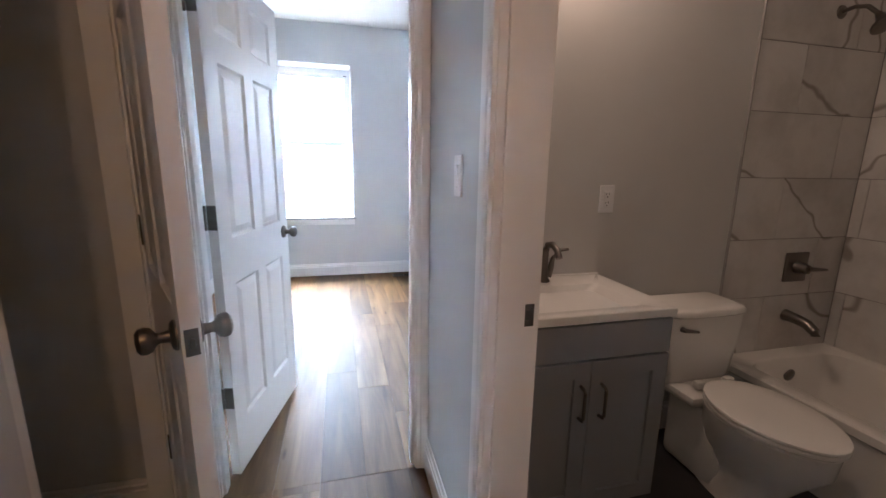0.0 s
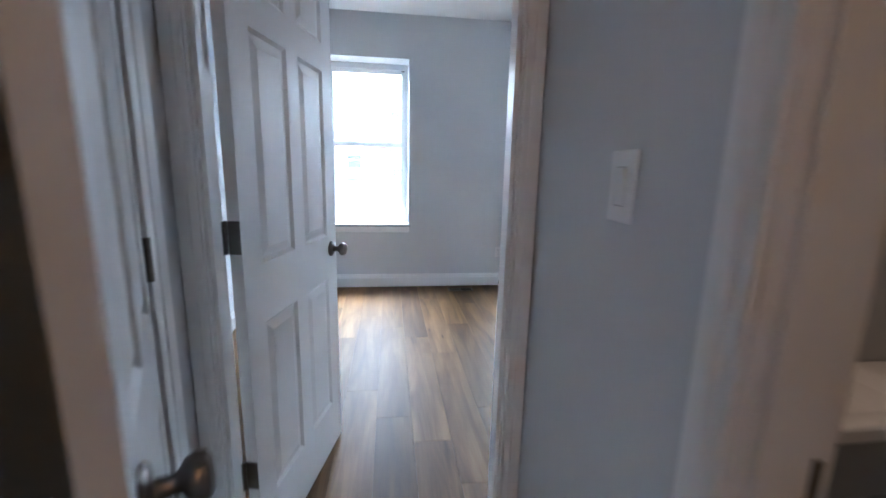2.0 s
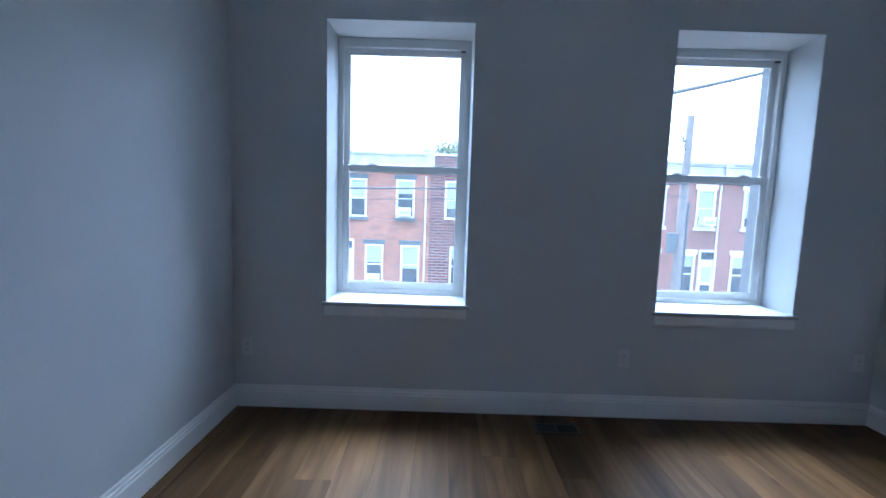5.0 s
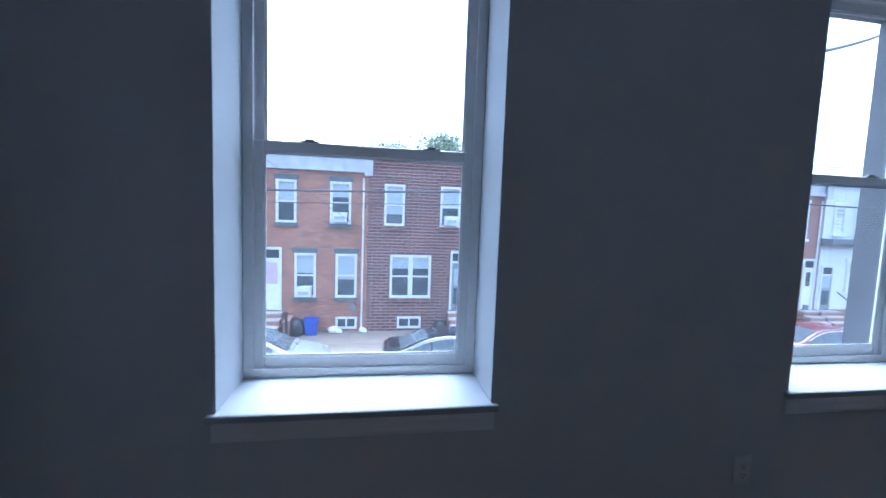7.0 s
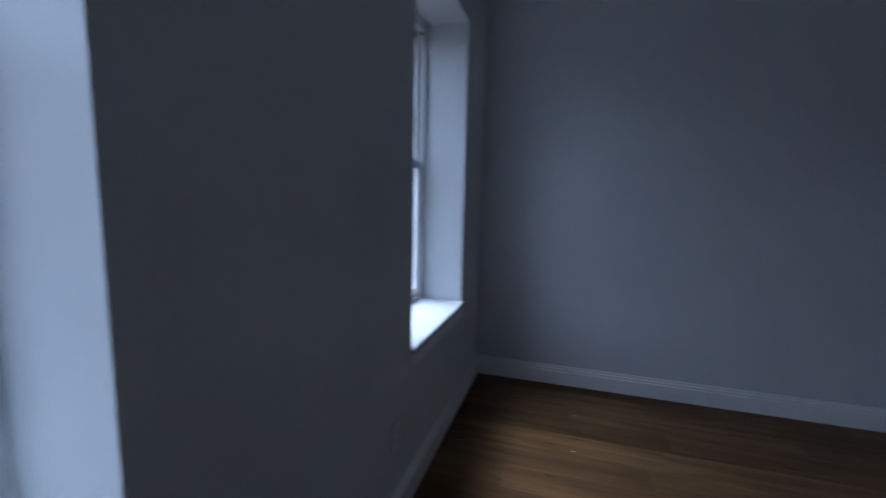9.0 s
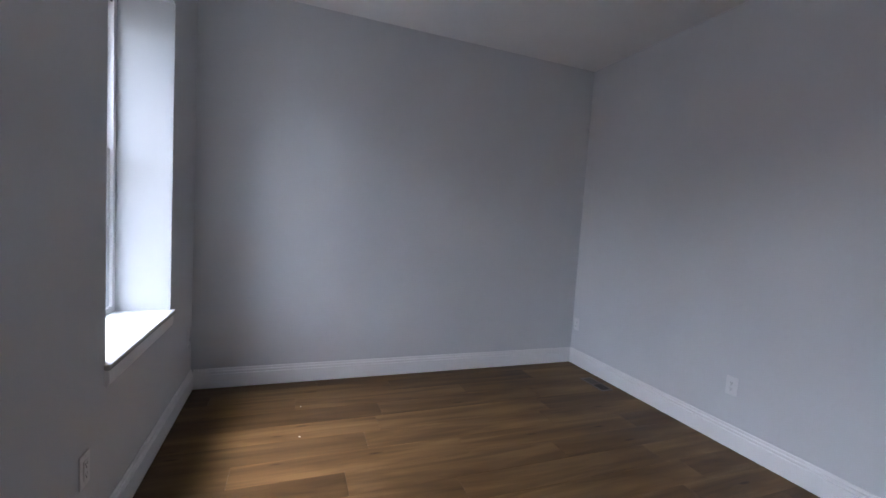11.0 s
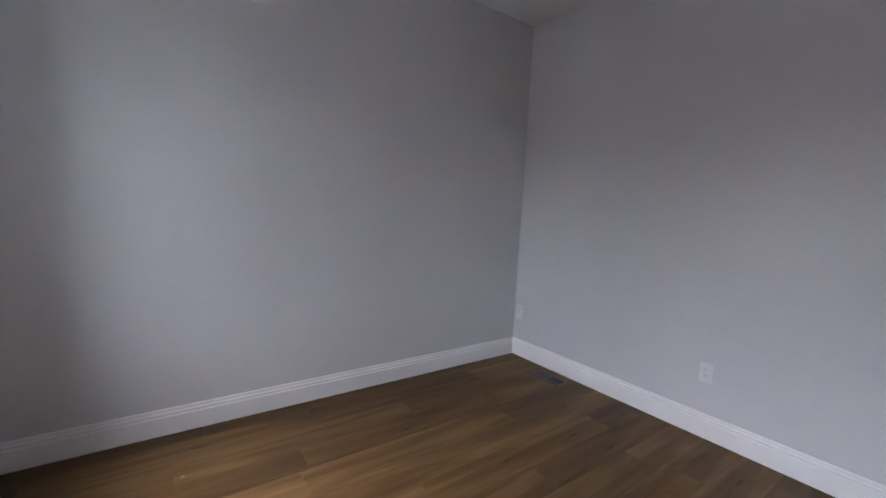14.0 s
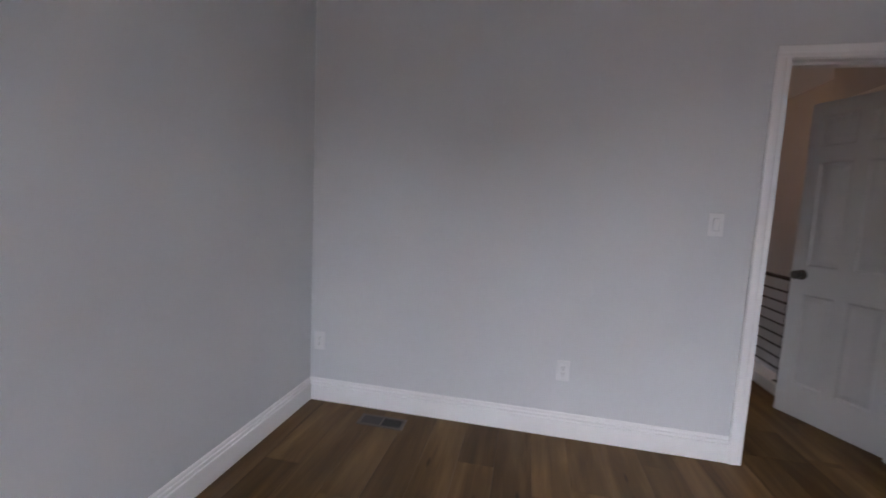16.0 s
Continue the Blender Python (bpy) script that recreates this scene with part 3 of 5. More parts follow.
# ---- switches, sockets, registers ----
def wall_plate(name, label, at, kind):
    """Local: wall face at y 0, room towards -y."""
    o = thing(name, label, "light switch" if kind == "switch" else "socket", "wall plates", at)
    part("plate", boxes((-.035, .035, -.006, 0, -.0575, .0575), bevel=.003), PLASTIC, o)
    if kind == "switch":
        part("rocker_frame", boxes(*ring_boxes(-.0175, .0175, -.034, .034, -.0075, -.0045, .0025)), PLASTIC, o)
        part("rocker_gap", boxes((-.0149, .0149, -.0062, -.0045, -.0314, .0314)), SHADOW_GAP, o)
        part("rocker", loft([[(x, -.0070, -.0295), (x, -.0085, -.001), (x, -.0130, .0295), (x, -.004, .0295), (x, -.004, -.0295)] for x in (-.0125, .0125)]), PLASTIC, o)
    else:
        part("receptacle", boxes((-.0165, .0165, -.009, -.005, -.033, .033), bevel=.0015, segments=1), PLASTIC, o)
        for z in (-.0175, .0175):
            for x in (-.006, .006):
                part("slot", boxes((x - .0012, x + .0012, -.0094, -.0085, z - .001, z + .007)), SLOT, o)
            part("earth_slot", boxes((-.0025, .0025, -.0094, -.0085, z - .011, z - .006)), SLOT, o)
    for z in (-.046, .046):
        part("screw", turned([(0, 0), (.003, 0), (.0028, .001), (0, .0012)], 8, 'Y'), PLASTIC, o).matrix_basis = pose(0, -.0062, z, 0, 0, 180)
    return o


wall_plate("light_switch", "white rocker switch beside the bedroom doorway", pose(.932, SY, 1.222, 0, 0, 180), "switch")
wall_plate("light_switch", "white rocker switch on the grey hall wall", pose(HE, 1.467, 1.247, 0, 0, -90), "switch")
wall_plate("wall_socket", "white double socket above the baseboard", pose(1.602, SY, .383, 0, 0, 180), "socket")
wall_plate("wall_socket", "white double socket below and between the windows", pose(1.565, NY, .385, 0, 0, 0), "socket")
wall_plate("wall_socket", "white double socket close to the room corner", pose(3.06, SY, .385, 0, 0, 180), "socket")
wall_plate("wall_socket", "white double socket low on the window wall", pose(-.77, NY, .39, 0, 0, 0), "socket")
wall_plate("wall_socket", "white double socket at the far end of the window wall", pose(3.02, NY, .40, 0, 0, 0), "socket")
wall_plate("wall_socket", "white double socket above the bathroom vanity", pose(1.509, SI - .006, 1.150, 0, 0, 0), "socket")


def floor_register(at):
    o = thing("floor_register", "brown metal floor register with louvres, half open", "floor vent", "floor registers", at)
    part("well", boxes((-.118, .118, -.042, .042, .0003, .0008)), DARK, o)
    part("frame", boxes((-.135, .135, -.056, -.042, .0004, .006), (-.135, .135, .042, .056, .0004, .006), (-.135, -.118, -.042, .042, .0004, .005), (.118, .135, -.042, .042, .0004, .005), (-.004, .004, -.042, .042, .0004, .005)), BRONZE, o)
    me = mesh_of("louvre", boxes((-.0011, .0011, -.041, .041, 0, .0012)), LOUVRE)
    for i in range(9):
        s = new("louvre", me)
        s.parent, s.location = o, (.014 + i * .012, 0, .0015)
    part("damper", boxes((-.117, -.005, -.041, .041, .0016, .0035)), LOUVRE, o)
    return o


floor_register(pose(1.127, 5.007, 0))
floor_register(pose(2.586, 2.121, 0, 0, 0, 180))

# ---- stair railing ----
rail = thing("stair_railing", "black metal stair railing with horizontal bars beside the hall", "railing", at=pose(HW + .062, 0, 0))
part("top_rail", boxes((-.022, .022, HS + .02, .915, .835, .858), bevel=.004), BLACK_IRON, rail)
for y in (.89, .20, -.62, -1.45):
    part("post", boxes((-.019, .019, y - .019, y + .019, .09, .835)), BLACK_IRON, rail)
    part("foot", boxes((-.035, .035, y - .035, y + .035, .082, .090)), BLACK_IRON, rail)
bar = mesh_of("bar", tube([(0, HS + .02, 0), (0, .915, 0)], .007, 8), BLACK_IRON, True)
for i in range(8):
    b = new("bar", bar)
    b.parent, b.location = rail, (0, 0, .165 + i * .083)
solid("stair_curb", boxes((HW - .02, HW + .125, HS, .998, -.005, .081), bevel=.004), TRIM, "white painted curb under the stair railing", "curb")


# ---- bathroom ----
def ellipse(cx, cy, rx, ry, z, n=36, front=1.0):
    """A ring, longer towards -y by front."""
    out = []
    for i in range(n):
        a = 2 * math.pi * i / n
        y = math.sin(a)
        out.append((cx + rx * math.cos(a) * (1 - .10 * max(0, -y) ** 2), cy + ry * y * (front if y < 0 else 1.0), z))
    return out


vanity = thing("bathroom_vanity", "grey shaker vanity cabinet with two doors", "vanity", at=pose(.893, 1.420, 0))
VW, VD = .60, .435
part("carcass", boxes((0, VW, .012, VD, .10, .795), (0.02, VW - .02, .07, VD, .001, .10)), CABINET, vanity)
part("false_drawer_front", boxes((.003, VW - .003, -.008, .0115, .668, .788), bevel=.002, segments=1), CABINET, vanity)
for x0, x1, hx in ((.003, VW / 2 - .0015, VW / 2 - .035), (VW / 2 + .0015, VW - .003, VW / 2 + .042)):
    dr = part("cabinet_door", boxes(*ring_boxes(x0, x1, .105, .660, -.008, .0115, .058)), CABINET, vanity)
    part("door_panel", boxes((x0 + .058, x1 - .058, .001, .0115, .163, .602)), CABINET, dr)
    part("handle", tube([(hx, -.008, .462), (hx, -.030, .466), (hx, -.036, .475), (hx, -.036, .565), (hx, -.030, .574), (hx, -.008, .578)], .0058, 10), NICKEL, dr, "satin nickel bar pull", True)


def basin_top():
    """A slab with a sunken rectangular bowl, lofted loop by loop."""
    x0, x1, y0, y1 = .879, 1.497, 1.405, 1.856
    loops = []
    n = 10

    def rr(ax, bx, ay, by, z, r):
        pts = []
        for cx, cy, s in ((bx - r, by - r, 0), (ax + r, by - r, 90), (ax + r, ay + r, 180), (bx - r, ay + r, 270)):
            for i in range(n):
                a = radians(s + 90 * i / (n - 1))
                pts.append((cx + r * math.cos(a), cy + r * math.sin(a), z))
        return pts
    loops.append(rr(x0, x1, y0, y1, .797, .004))
    loops.append(rr(x0, x1, y0, y1, .822, .004))
    loops.append(rr(x0 + .004, x1 - .004, y0 + .004, y1 - .004, .826, .004))
    bx0, bx1, by0, by1 = .960, 1.410, 1.450, 1.730
    loops.append(rr(bx0, bx1, by0, by1, .826, .02))
    loops.append(rr(bx0 + .005, bx1 - .005, by0 + .005, by1 - .005, .822, .025))
    loops.append(rr(bx0 + .06, bx1 - .09, by0 + .03, by1 - .02, .745, .05))
    loops.append(rr(bx0 + .12, bx1 - .15, by0 + .07, by1 - .06, .722, .04))
    loops.append(rr(bx0 + .20, bx1 - .22, by0 + .13, by1 - .13, .718, .012))
    return loft(loops)


sink = thing("bathroom_sink", "white moulded vanity top with a sunken square basin", "sink", at=pose(0, 0, 0))
part("basin", basin_top(), MARBLE_TOP, sink, smooth=True)
part("backsplash_lip", boxes((.879, 1.497, 1.842, 1.856, .8265, .832), bevel=.002, segments=1), MARBLE_TOP, sink)
part("drain", turned([(0, .003), (.016, .003), (.02, 0), (0, 0)], 20), NICKEL, sink, smooth=True).location = (1.175, 1.590, .7185)

tap = thing("basin_tap", "arched brushed nickel basin tap with lever", "tap", at=pose(1.20, 1.785, .827))
part("base", turned([(0, 0), (.027, 0), (.026, .006), (.020, .014), (.017, .05), (.016, .10), (0, .10)], 22), NICKEL, tap, smooth=True)
part("spout", tube([(0, 0, .09), (0, -.004, .125), (0, -.025, .152), (0, -.060, .160), (0, -.095, .145), (0, -.112, .118)], .0135, 12, [.016, .0155, .0145, .0135, .0125, .0135]), NICKEL, tap, smooth=True)
part("lever", tube([(.018, 0, .02), (.030, -.002, .055), (.034, -.006, .095), (.050, -.016, .128), (.088, -.026, .134)], .008, 10, [.017, .013, .009, .008, .006]), NICKEL, tap, smooth=True)

toilet = thing("toilet", "white two-piece toilet with the oval lid closed", "toilet", at=pose(1.928, 1.852, 0) @ Matrix.Diagonal((1, 1.03, .955, 1)))
tank = []
for z, w, y0 in ((.375, .165, -.175), (.40, .178, -.185), (.55, .190, -.192), (.70, .197, -.197)):
    tank.append([(sx * (w - c), sy_, z) for sx, sy_, c in ((1, -.004, 0), (1, y0 + .04, 0), (1, y0 + .012, .012), (1, y0, .045), (-1, y0, .045), (-1, y0 + .012, .012), (-1, y0 + .04, 0), (-1, -.004, 0))])
part("tank", loft(tank), CERAMIC, toilet, smooth=True)
lid = []
for z, w, y0, k in ((.701, .200, -.203, 1), (.708, .207, -.210, 1), (.724, .207, -.210, 1), (.735, .200, -.203, 1), (.741, .175, -.18, 1)):
    lid.append([(sx * (w - c), sy_, z) for sx, sy_, c in ((1, -.003, 0), (1, y0 + .07, 0), (1, y0 + .03, .010), (1, y0 + .008, .035), (.5, y0 - .004, 0), (0, y0 - .006, 0), (-.5, y0 - .004, 0), (-1, y0 + .008, .035), (-1, y0 + .03, .010), (-1, y0 + .07, 0), (-1, -.003, 0))])
part("tank_lid", loft(lid), CERAMIC, toilet, smooth=True)
part("flush_lever", tube([(-.150, -.200, .655), (-.150, -.215, .655), (-.130, -.220, .653), (-.085, -.219, .645)], .007, 10, [.012, .010, .008, .006]), NICKEL, toilet, "chrome flush lever", True)
bowl = [ellipse(0, -.42, .105, .20, .001, front=1.05), ellipse(0, -.42, .10, .19, .05, front=1.0), ellipse(0, -.40, .085, .17, .12, front=1.0), ellipse(0, -.42, .105, .18, .20, front=1.1),
        ellipse(0, -.46, .155, .21, .30, front=1.08), ellipse(0, -.465, .168, .208, .36, front=1.08), ellipse(0, -.465, .173, .213, .385, front=1.08), ellipse(0, -.465, .168, .208, .392, front=1.08)]
part("bowl", loft(bowl), CERAMIC, toilet, smooth=True)
part("deck", boxes((-.155, .155, -.30, -.02, .335, .385), bevel=.02), CERAMIC, toilet, smooth=True)
part("foot", boxes((-.10, .10, -.40, -.12, .001, .33), bevel=.03), CERAMIC, toilet, smooth=True)
part("seat", loft([ellipse(0, -.47, .172, .212, .394, front=1.08), ellipse(0, -.47, .178, .218, .400, front=1.08), ellipse(0, -.47, .178, .218, .408, front=1.08), ellipse(0, -.47, .173, .213, .413, front=1.08)]), CERAMIC, toilet, smooth=True)
part("seat_lid", loft([ellipse(0, -.47, .174, .214, .415, front=1.08), ellipse(0, -.47, .179, .219, .420, front=1.08), ellipse(0, -.47, .178, .218, .428, front=1.08), ellipse(0, -.47, .162, .20, .435, front=1.07), ellipse(0, -.47, .09, .12, .439, front=1.05)]), CERAMIC, toilet, smooth=True)
for sx in (-.075, .075):
    part("lid_hinge", boxes((sx - .022, sx + .022, -.262, -.232, .394, .430), bevel=.008), CERAMIC, toilet, smooth=True)

tub = thing("bathtub", "white enamelled alcove bathtub with a flat apron", "bathtub", at=pose(0, 0, 0))
TX0, TX1, TY0, TY1, TZ = 2.215, BX1 - .012, BS + .012, SI - .014, .365


def round_rect(x0, x1, y0, y1, z, r, n=7):
    pts = []
    for cx, cy, s in ((x1 - r, y1 - r, 0), (x0 + r, y1 - r, 90), (x0 + r, y0 + r, 180), (x1 - r, y0 + r, 270)):
        for i in range(n):
            a = radians(s + 90 * i / (n - 1))
            pts.append((cx + r * math.cos(a), cy + r * math.sin(a), z))
    return pts


part("shell", loft([round_rect(TX0 + .012, TX1, TY0, TY1, .002, .004), round_rect(TX0 + .012, TX1, TY0, TY1, TZ - .05, .004), round_rect(TX0, TX1, TY0, TY1, TZ - .04, .006), round_rect(TX0, TX1, TY0, TY1, TZ - .008, .008),
     round_rect(TX0 + .008, TX1, TY0, TY1, TZ, .008), round_rect(TX0 + .075, TX1 - .05, TY0 + .07, TY1 - .075, TZ, .07), round_rect(TX0 + .088, TX1 - .062, TY0 + .085, TY1 - .088, TZ - .012, .08),
     round_rect(TX0 + .12, TX1 - .09, TY0 + .20, TY1 - .12, TZ - .25, .09), round_rect(TX0 + .17, TX1 - .14, TY0 + .27, TY1 - .18, TZ - .31, .08), round_rect(TX0 + .25, TX1 - .22, TY0 + .5, TY1 - .4, TZ - .316, .03)]),
     ACRYLIC, tub, smooth=True)
part("overflow_plate", turned([(0, .012), (.022, .012), (.034, .006), (.036, 0), (0, 0)], 24, 'Y'), NICKEL, tub, "round nickel overflow plate", True).matrix_basis = pose(2.585, TY1 - .098, .268, -10, 0, 180)

valve = thing("shower_valve", "nickel shower valve with square plate and lever", "shower valve", at=pose(2.636, SI - .011, .805))
part("plate", boxes((-.075, .075, -.010, 0, -.075, .075), bevel=.006), NICKEL, valve, smooth=True)
part("stem", turned([(0, 0), (.030, 0), (.026, .03), (.022, .055), (0, .058)], 20, 'Y'), NICKEL, valve, smooth=True).matrix_basis = pose(0, -.010, 0, 0, 0, 180)
part("lever", tube([(0, -.058, 0), (.03, -.064, 0), (.09, -.066, -.004), (.125, -.062, -.008)], .009, 10, [.016, .011, .008, .007]), NICKEL, valve, smooth=True)
spout = thing("tub_spout", "brushed nickel tub spout over the bath", "tap", at=pose(2.63, SI - .011, .55))
part("body", tube([(0, 0, 0), (0, -.02, 0), (0, -.06, -.003), (0, -.11, -.012), (0, -.145, -.035), (0, -.150, -.055)], .026, 14, [.031, .028, .026, .025, .024, .022]), NICKEL, spout, smooth=True)
shower = thing("overhead_shower", "nickel shower head on a bent arm", "shower head", at=pose(2.625, SI - .011, 1.98))
part("flange", turned([(0, 0), (.03, 0), (.026, .006), (0, .008)], 20, 'Y'), NICKEL, shower, smooth=True).matrix_basis = pose(0, 0, 0, 0, 0, 180)
part("arm", tube([(0, 0, 0), (0, -.05, .005), (0, -.10, -.01), (0, -.14, -.05)], .009, 10), NICKEL, shower, smooth=True)
part("head", turned([(0, 0), (.012, 0), (.02, -.03), (.05, -.055), (.052, -.065), (0, -.066)], 24), NICKEL, shower, smooth=True).matrix_basis = pose(0, -.14, -.05, -35, 0, 0)

solid("tile_edge_trim", boxes((2.188, 2.1945, SI - .016, SI - .006, .0, H - .002)), EDGE, "thin metal edge trim beside the shower tile", "trim")

vlight = thing("vanity_light", "nickel vanity light with frosted shades above the basin", "wall lamp", at=pose(1.22, SI - .007, 2.36))
part("back_plate", boxes((-.20, .20, -.022, 0, -.05, .05), bevel=.006), NICKEL, vlight)
for sx in (-.15, .15):
    part("arm", tube([(sx, -.022, 0), (sx, -.075, 0), (sx, -.09, -.02)], .008, 10), NICKEL, vlight, smooth=True)
    part("shade", turned([(.018, -.02), (.03, -.03), (.05, -.11), (.046, -.11), (.026, -.034), (.014, -.022)], 20), SHADE_GLASS, vlight, "frosted glass shade", True).location = (sx, -.09, 0)
for name, place in (("hall_ceiling_lamp", (.44, -.55)),):
    lp = thing(name, "small round flush ceiling lamp with frosted glass", "ceiling lamp", "flush ceiling lamps", pose(*place, H - .001))
    part("canopy", turned([(0, 0), (.11, 0), (.11, -.02), (.095, -.03), (0, -.03)], 28), NICKEL, lp, smooth=True)

# small crumbs on the boards
for x, y, s in ((2.698, 4.453, .004), (2.315, 4.467, .006)):
    solid("plaster_crumb", turned([(0, 0), (s, .0005), (s * .8, s * .4), (0, s * .5)], 6), SPECK, "tiny white plaster crumb on the floor", "debris", "", at=pose(x, y, .0005))


# ---- the street ----
G0, G1 = -3.45, -3.60        # pavement and road levels
FAC = 20.2                   # facades across the street
solid("ground", boxes((-400, 400, 5.61, 600, -4.6, -3.75)), ASPHALT, "ground that runs on behind the houses", "ground")
solid("road", boxes((-120, 120, 8.6, 16.85, -3.75, G1)), ASPHALT, "grey asphalt street", "road")
solid("pavement_near", boxes((-120, 120, 5.61, 8.6, -3.75, G0)), CONCRETE, "concrete pavement below the windows", "pavement")
far_walk = solid("pavement_far", boxes((-120, 120, 17.0, FAC, -3.75, G0 - .012)), CONCRETE, "worn concrete pavement across the street", "pavement")
solid("kerb", boxes((-120, 120, 16.85, 17.0, -3.75, G0 + .002), bevel=.02), CONCRETE, "concrete kerb at the far side", "kerb")
slab = mesh_of("slab", boxes((-.745, .745, -.745, .745, -.03, 0), bevel=.006, segments=1), CONCRETE)
for i in range(-5, 14):
    for j in range(2):
        s = new("slab", slab)
        s.parent, s.location = far_walk, (i * 1.5, 17.76 + j * 1.5, G0)


def house_window(parent, x0, x1, z0, z1, lintel, ac=False, blind=0.5, double=False):
    """A sash window set in the brick at local y 0, street towards -y."""
    w = thing("window", "", "", at=pose((x0 + x1) / 2, 0, z0))
    w.pop("label", None)
    w.parent = parent
    hw, h = (x1 - x0) / 2, z1 - z0
    for key in ("category",):
        if key in w:
            del w[key]
    dims = ring_boxes(-hw, hw, 0, h, -.05, .06, .09)
    dims.append((-hw + .09, hw - .09, -.02, .05, h * .5 - .03, h * .5 + .03))
    if double:
        dims.append((-.09, .09, -.045, .055, .09, h - .09))
    part("frame", boxes(*dims), SASH_WHITE, w)
    part("pane", boxes((-hw + .09, hw - .09, .03, .04, .09, h - .09)), DARK_PANE, w)
    if blind:
        part("blind", boxes((-hw + .09, hw - .09, .016, .024, h - .09 - (h - .18) * blind, h - .09)), BLIND, w)
    part("sill", boxes((-hw - .05, hw + .05, -.12, .02, -.13, -.002)), lintel, w)
    part("lintel", boxes((-hw - .07, hw + .07, -.04, .02, h + .002, h + .20)), lintel, w)
    if ac:
        part("air_conditioner", boxes((-.26, .26, -.40, -.01, .09, .46), (-.22, .22, -.41, -.40, .13, .42)), SASH_WHITE, w, "white window air conditioner")
        part("grille", boxes((-.20, .20, -.418, -.4105, .17, .30)), BLIND, w)
    return w


def house_door(parent, x0, x1, z0, z1, material, kind):
    d = thing("door", "", "", at=pose((x0 + x1) / 2, 0, z0))
    d.parent = parent
    for key in ("label", "category"):
        if key in d:
            del d[key]
    hw, h = (x1 - x0) / 2, z1 - z0
    part("frame", boxes((-hw, -hw + .08, -.06, .06, 0, h), (hw - .08, hw, -.06, .06, 0, h), (-hw + .08, hw - .08, -.06, .06, h - .10, h), (-hw + .08, hw - .08, -.05, .05, h - .50, h - .43)), SASH_WHITE, d)
    part("transom_pane", boxes((-hw + .08, hw - .08, .0, .01, h - .43, h - .10)), DARK_PANE, d)
    part("leaf", boxes((-hw + .08, hw - .08, -.02, .03, .02, h - .50)), material, d)
    if kind == "storm":
        for z in (.25, 1.05):
            part("leaf_glass", boxes((-hw + .17, hw - .17, -.03, -.021, z, z + .68)), DARK_PANE if z < 1 else BLIND, d)
    elif kind == "curtain":
        part("leaf_glass", boxes((-hw + .15, hw - .15, -.03, -.021, 1.05, h - .6)), PINK, d)
    else:
        part("leaf_glass", boxes((-.12, .12, -.03, -.021, 1.15, h - .65)), DARK_PANE, d)
    return d


def stoop(parent, x0, x1, top):
    n = 4
    rise = (top - G0) / n
    for i in range(n):
        part("step", boxes((x0, x1, -.30 * (n - i) - .05, -.061, G0 + rise * i + .002, G0 + rise * (i + 1) - .05)), STEP_BRICK, parent)
        part("tread", boxes((x0 - .02, x1 + .02, -.30 * (n - i) - .08, -.30 * (n - i - 1) - .05 if i < n - 1 else -.061, G0 + rise * (i + 1) - .05, G0 + rise * (i + 1))), STEP_STONE, parent)


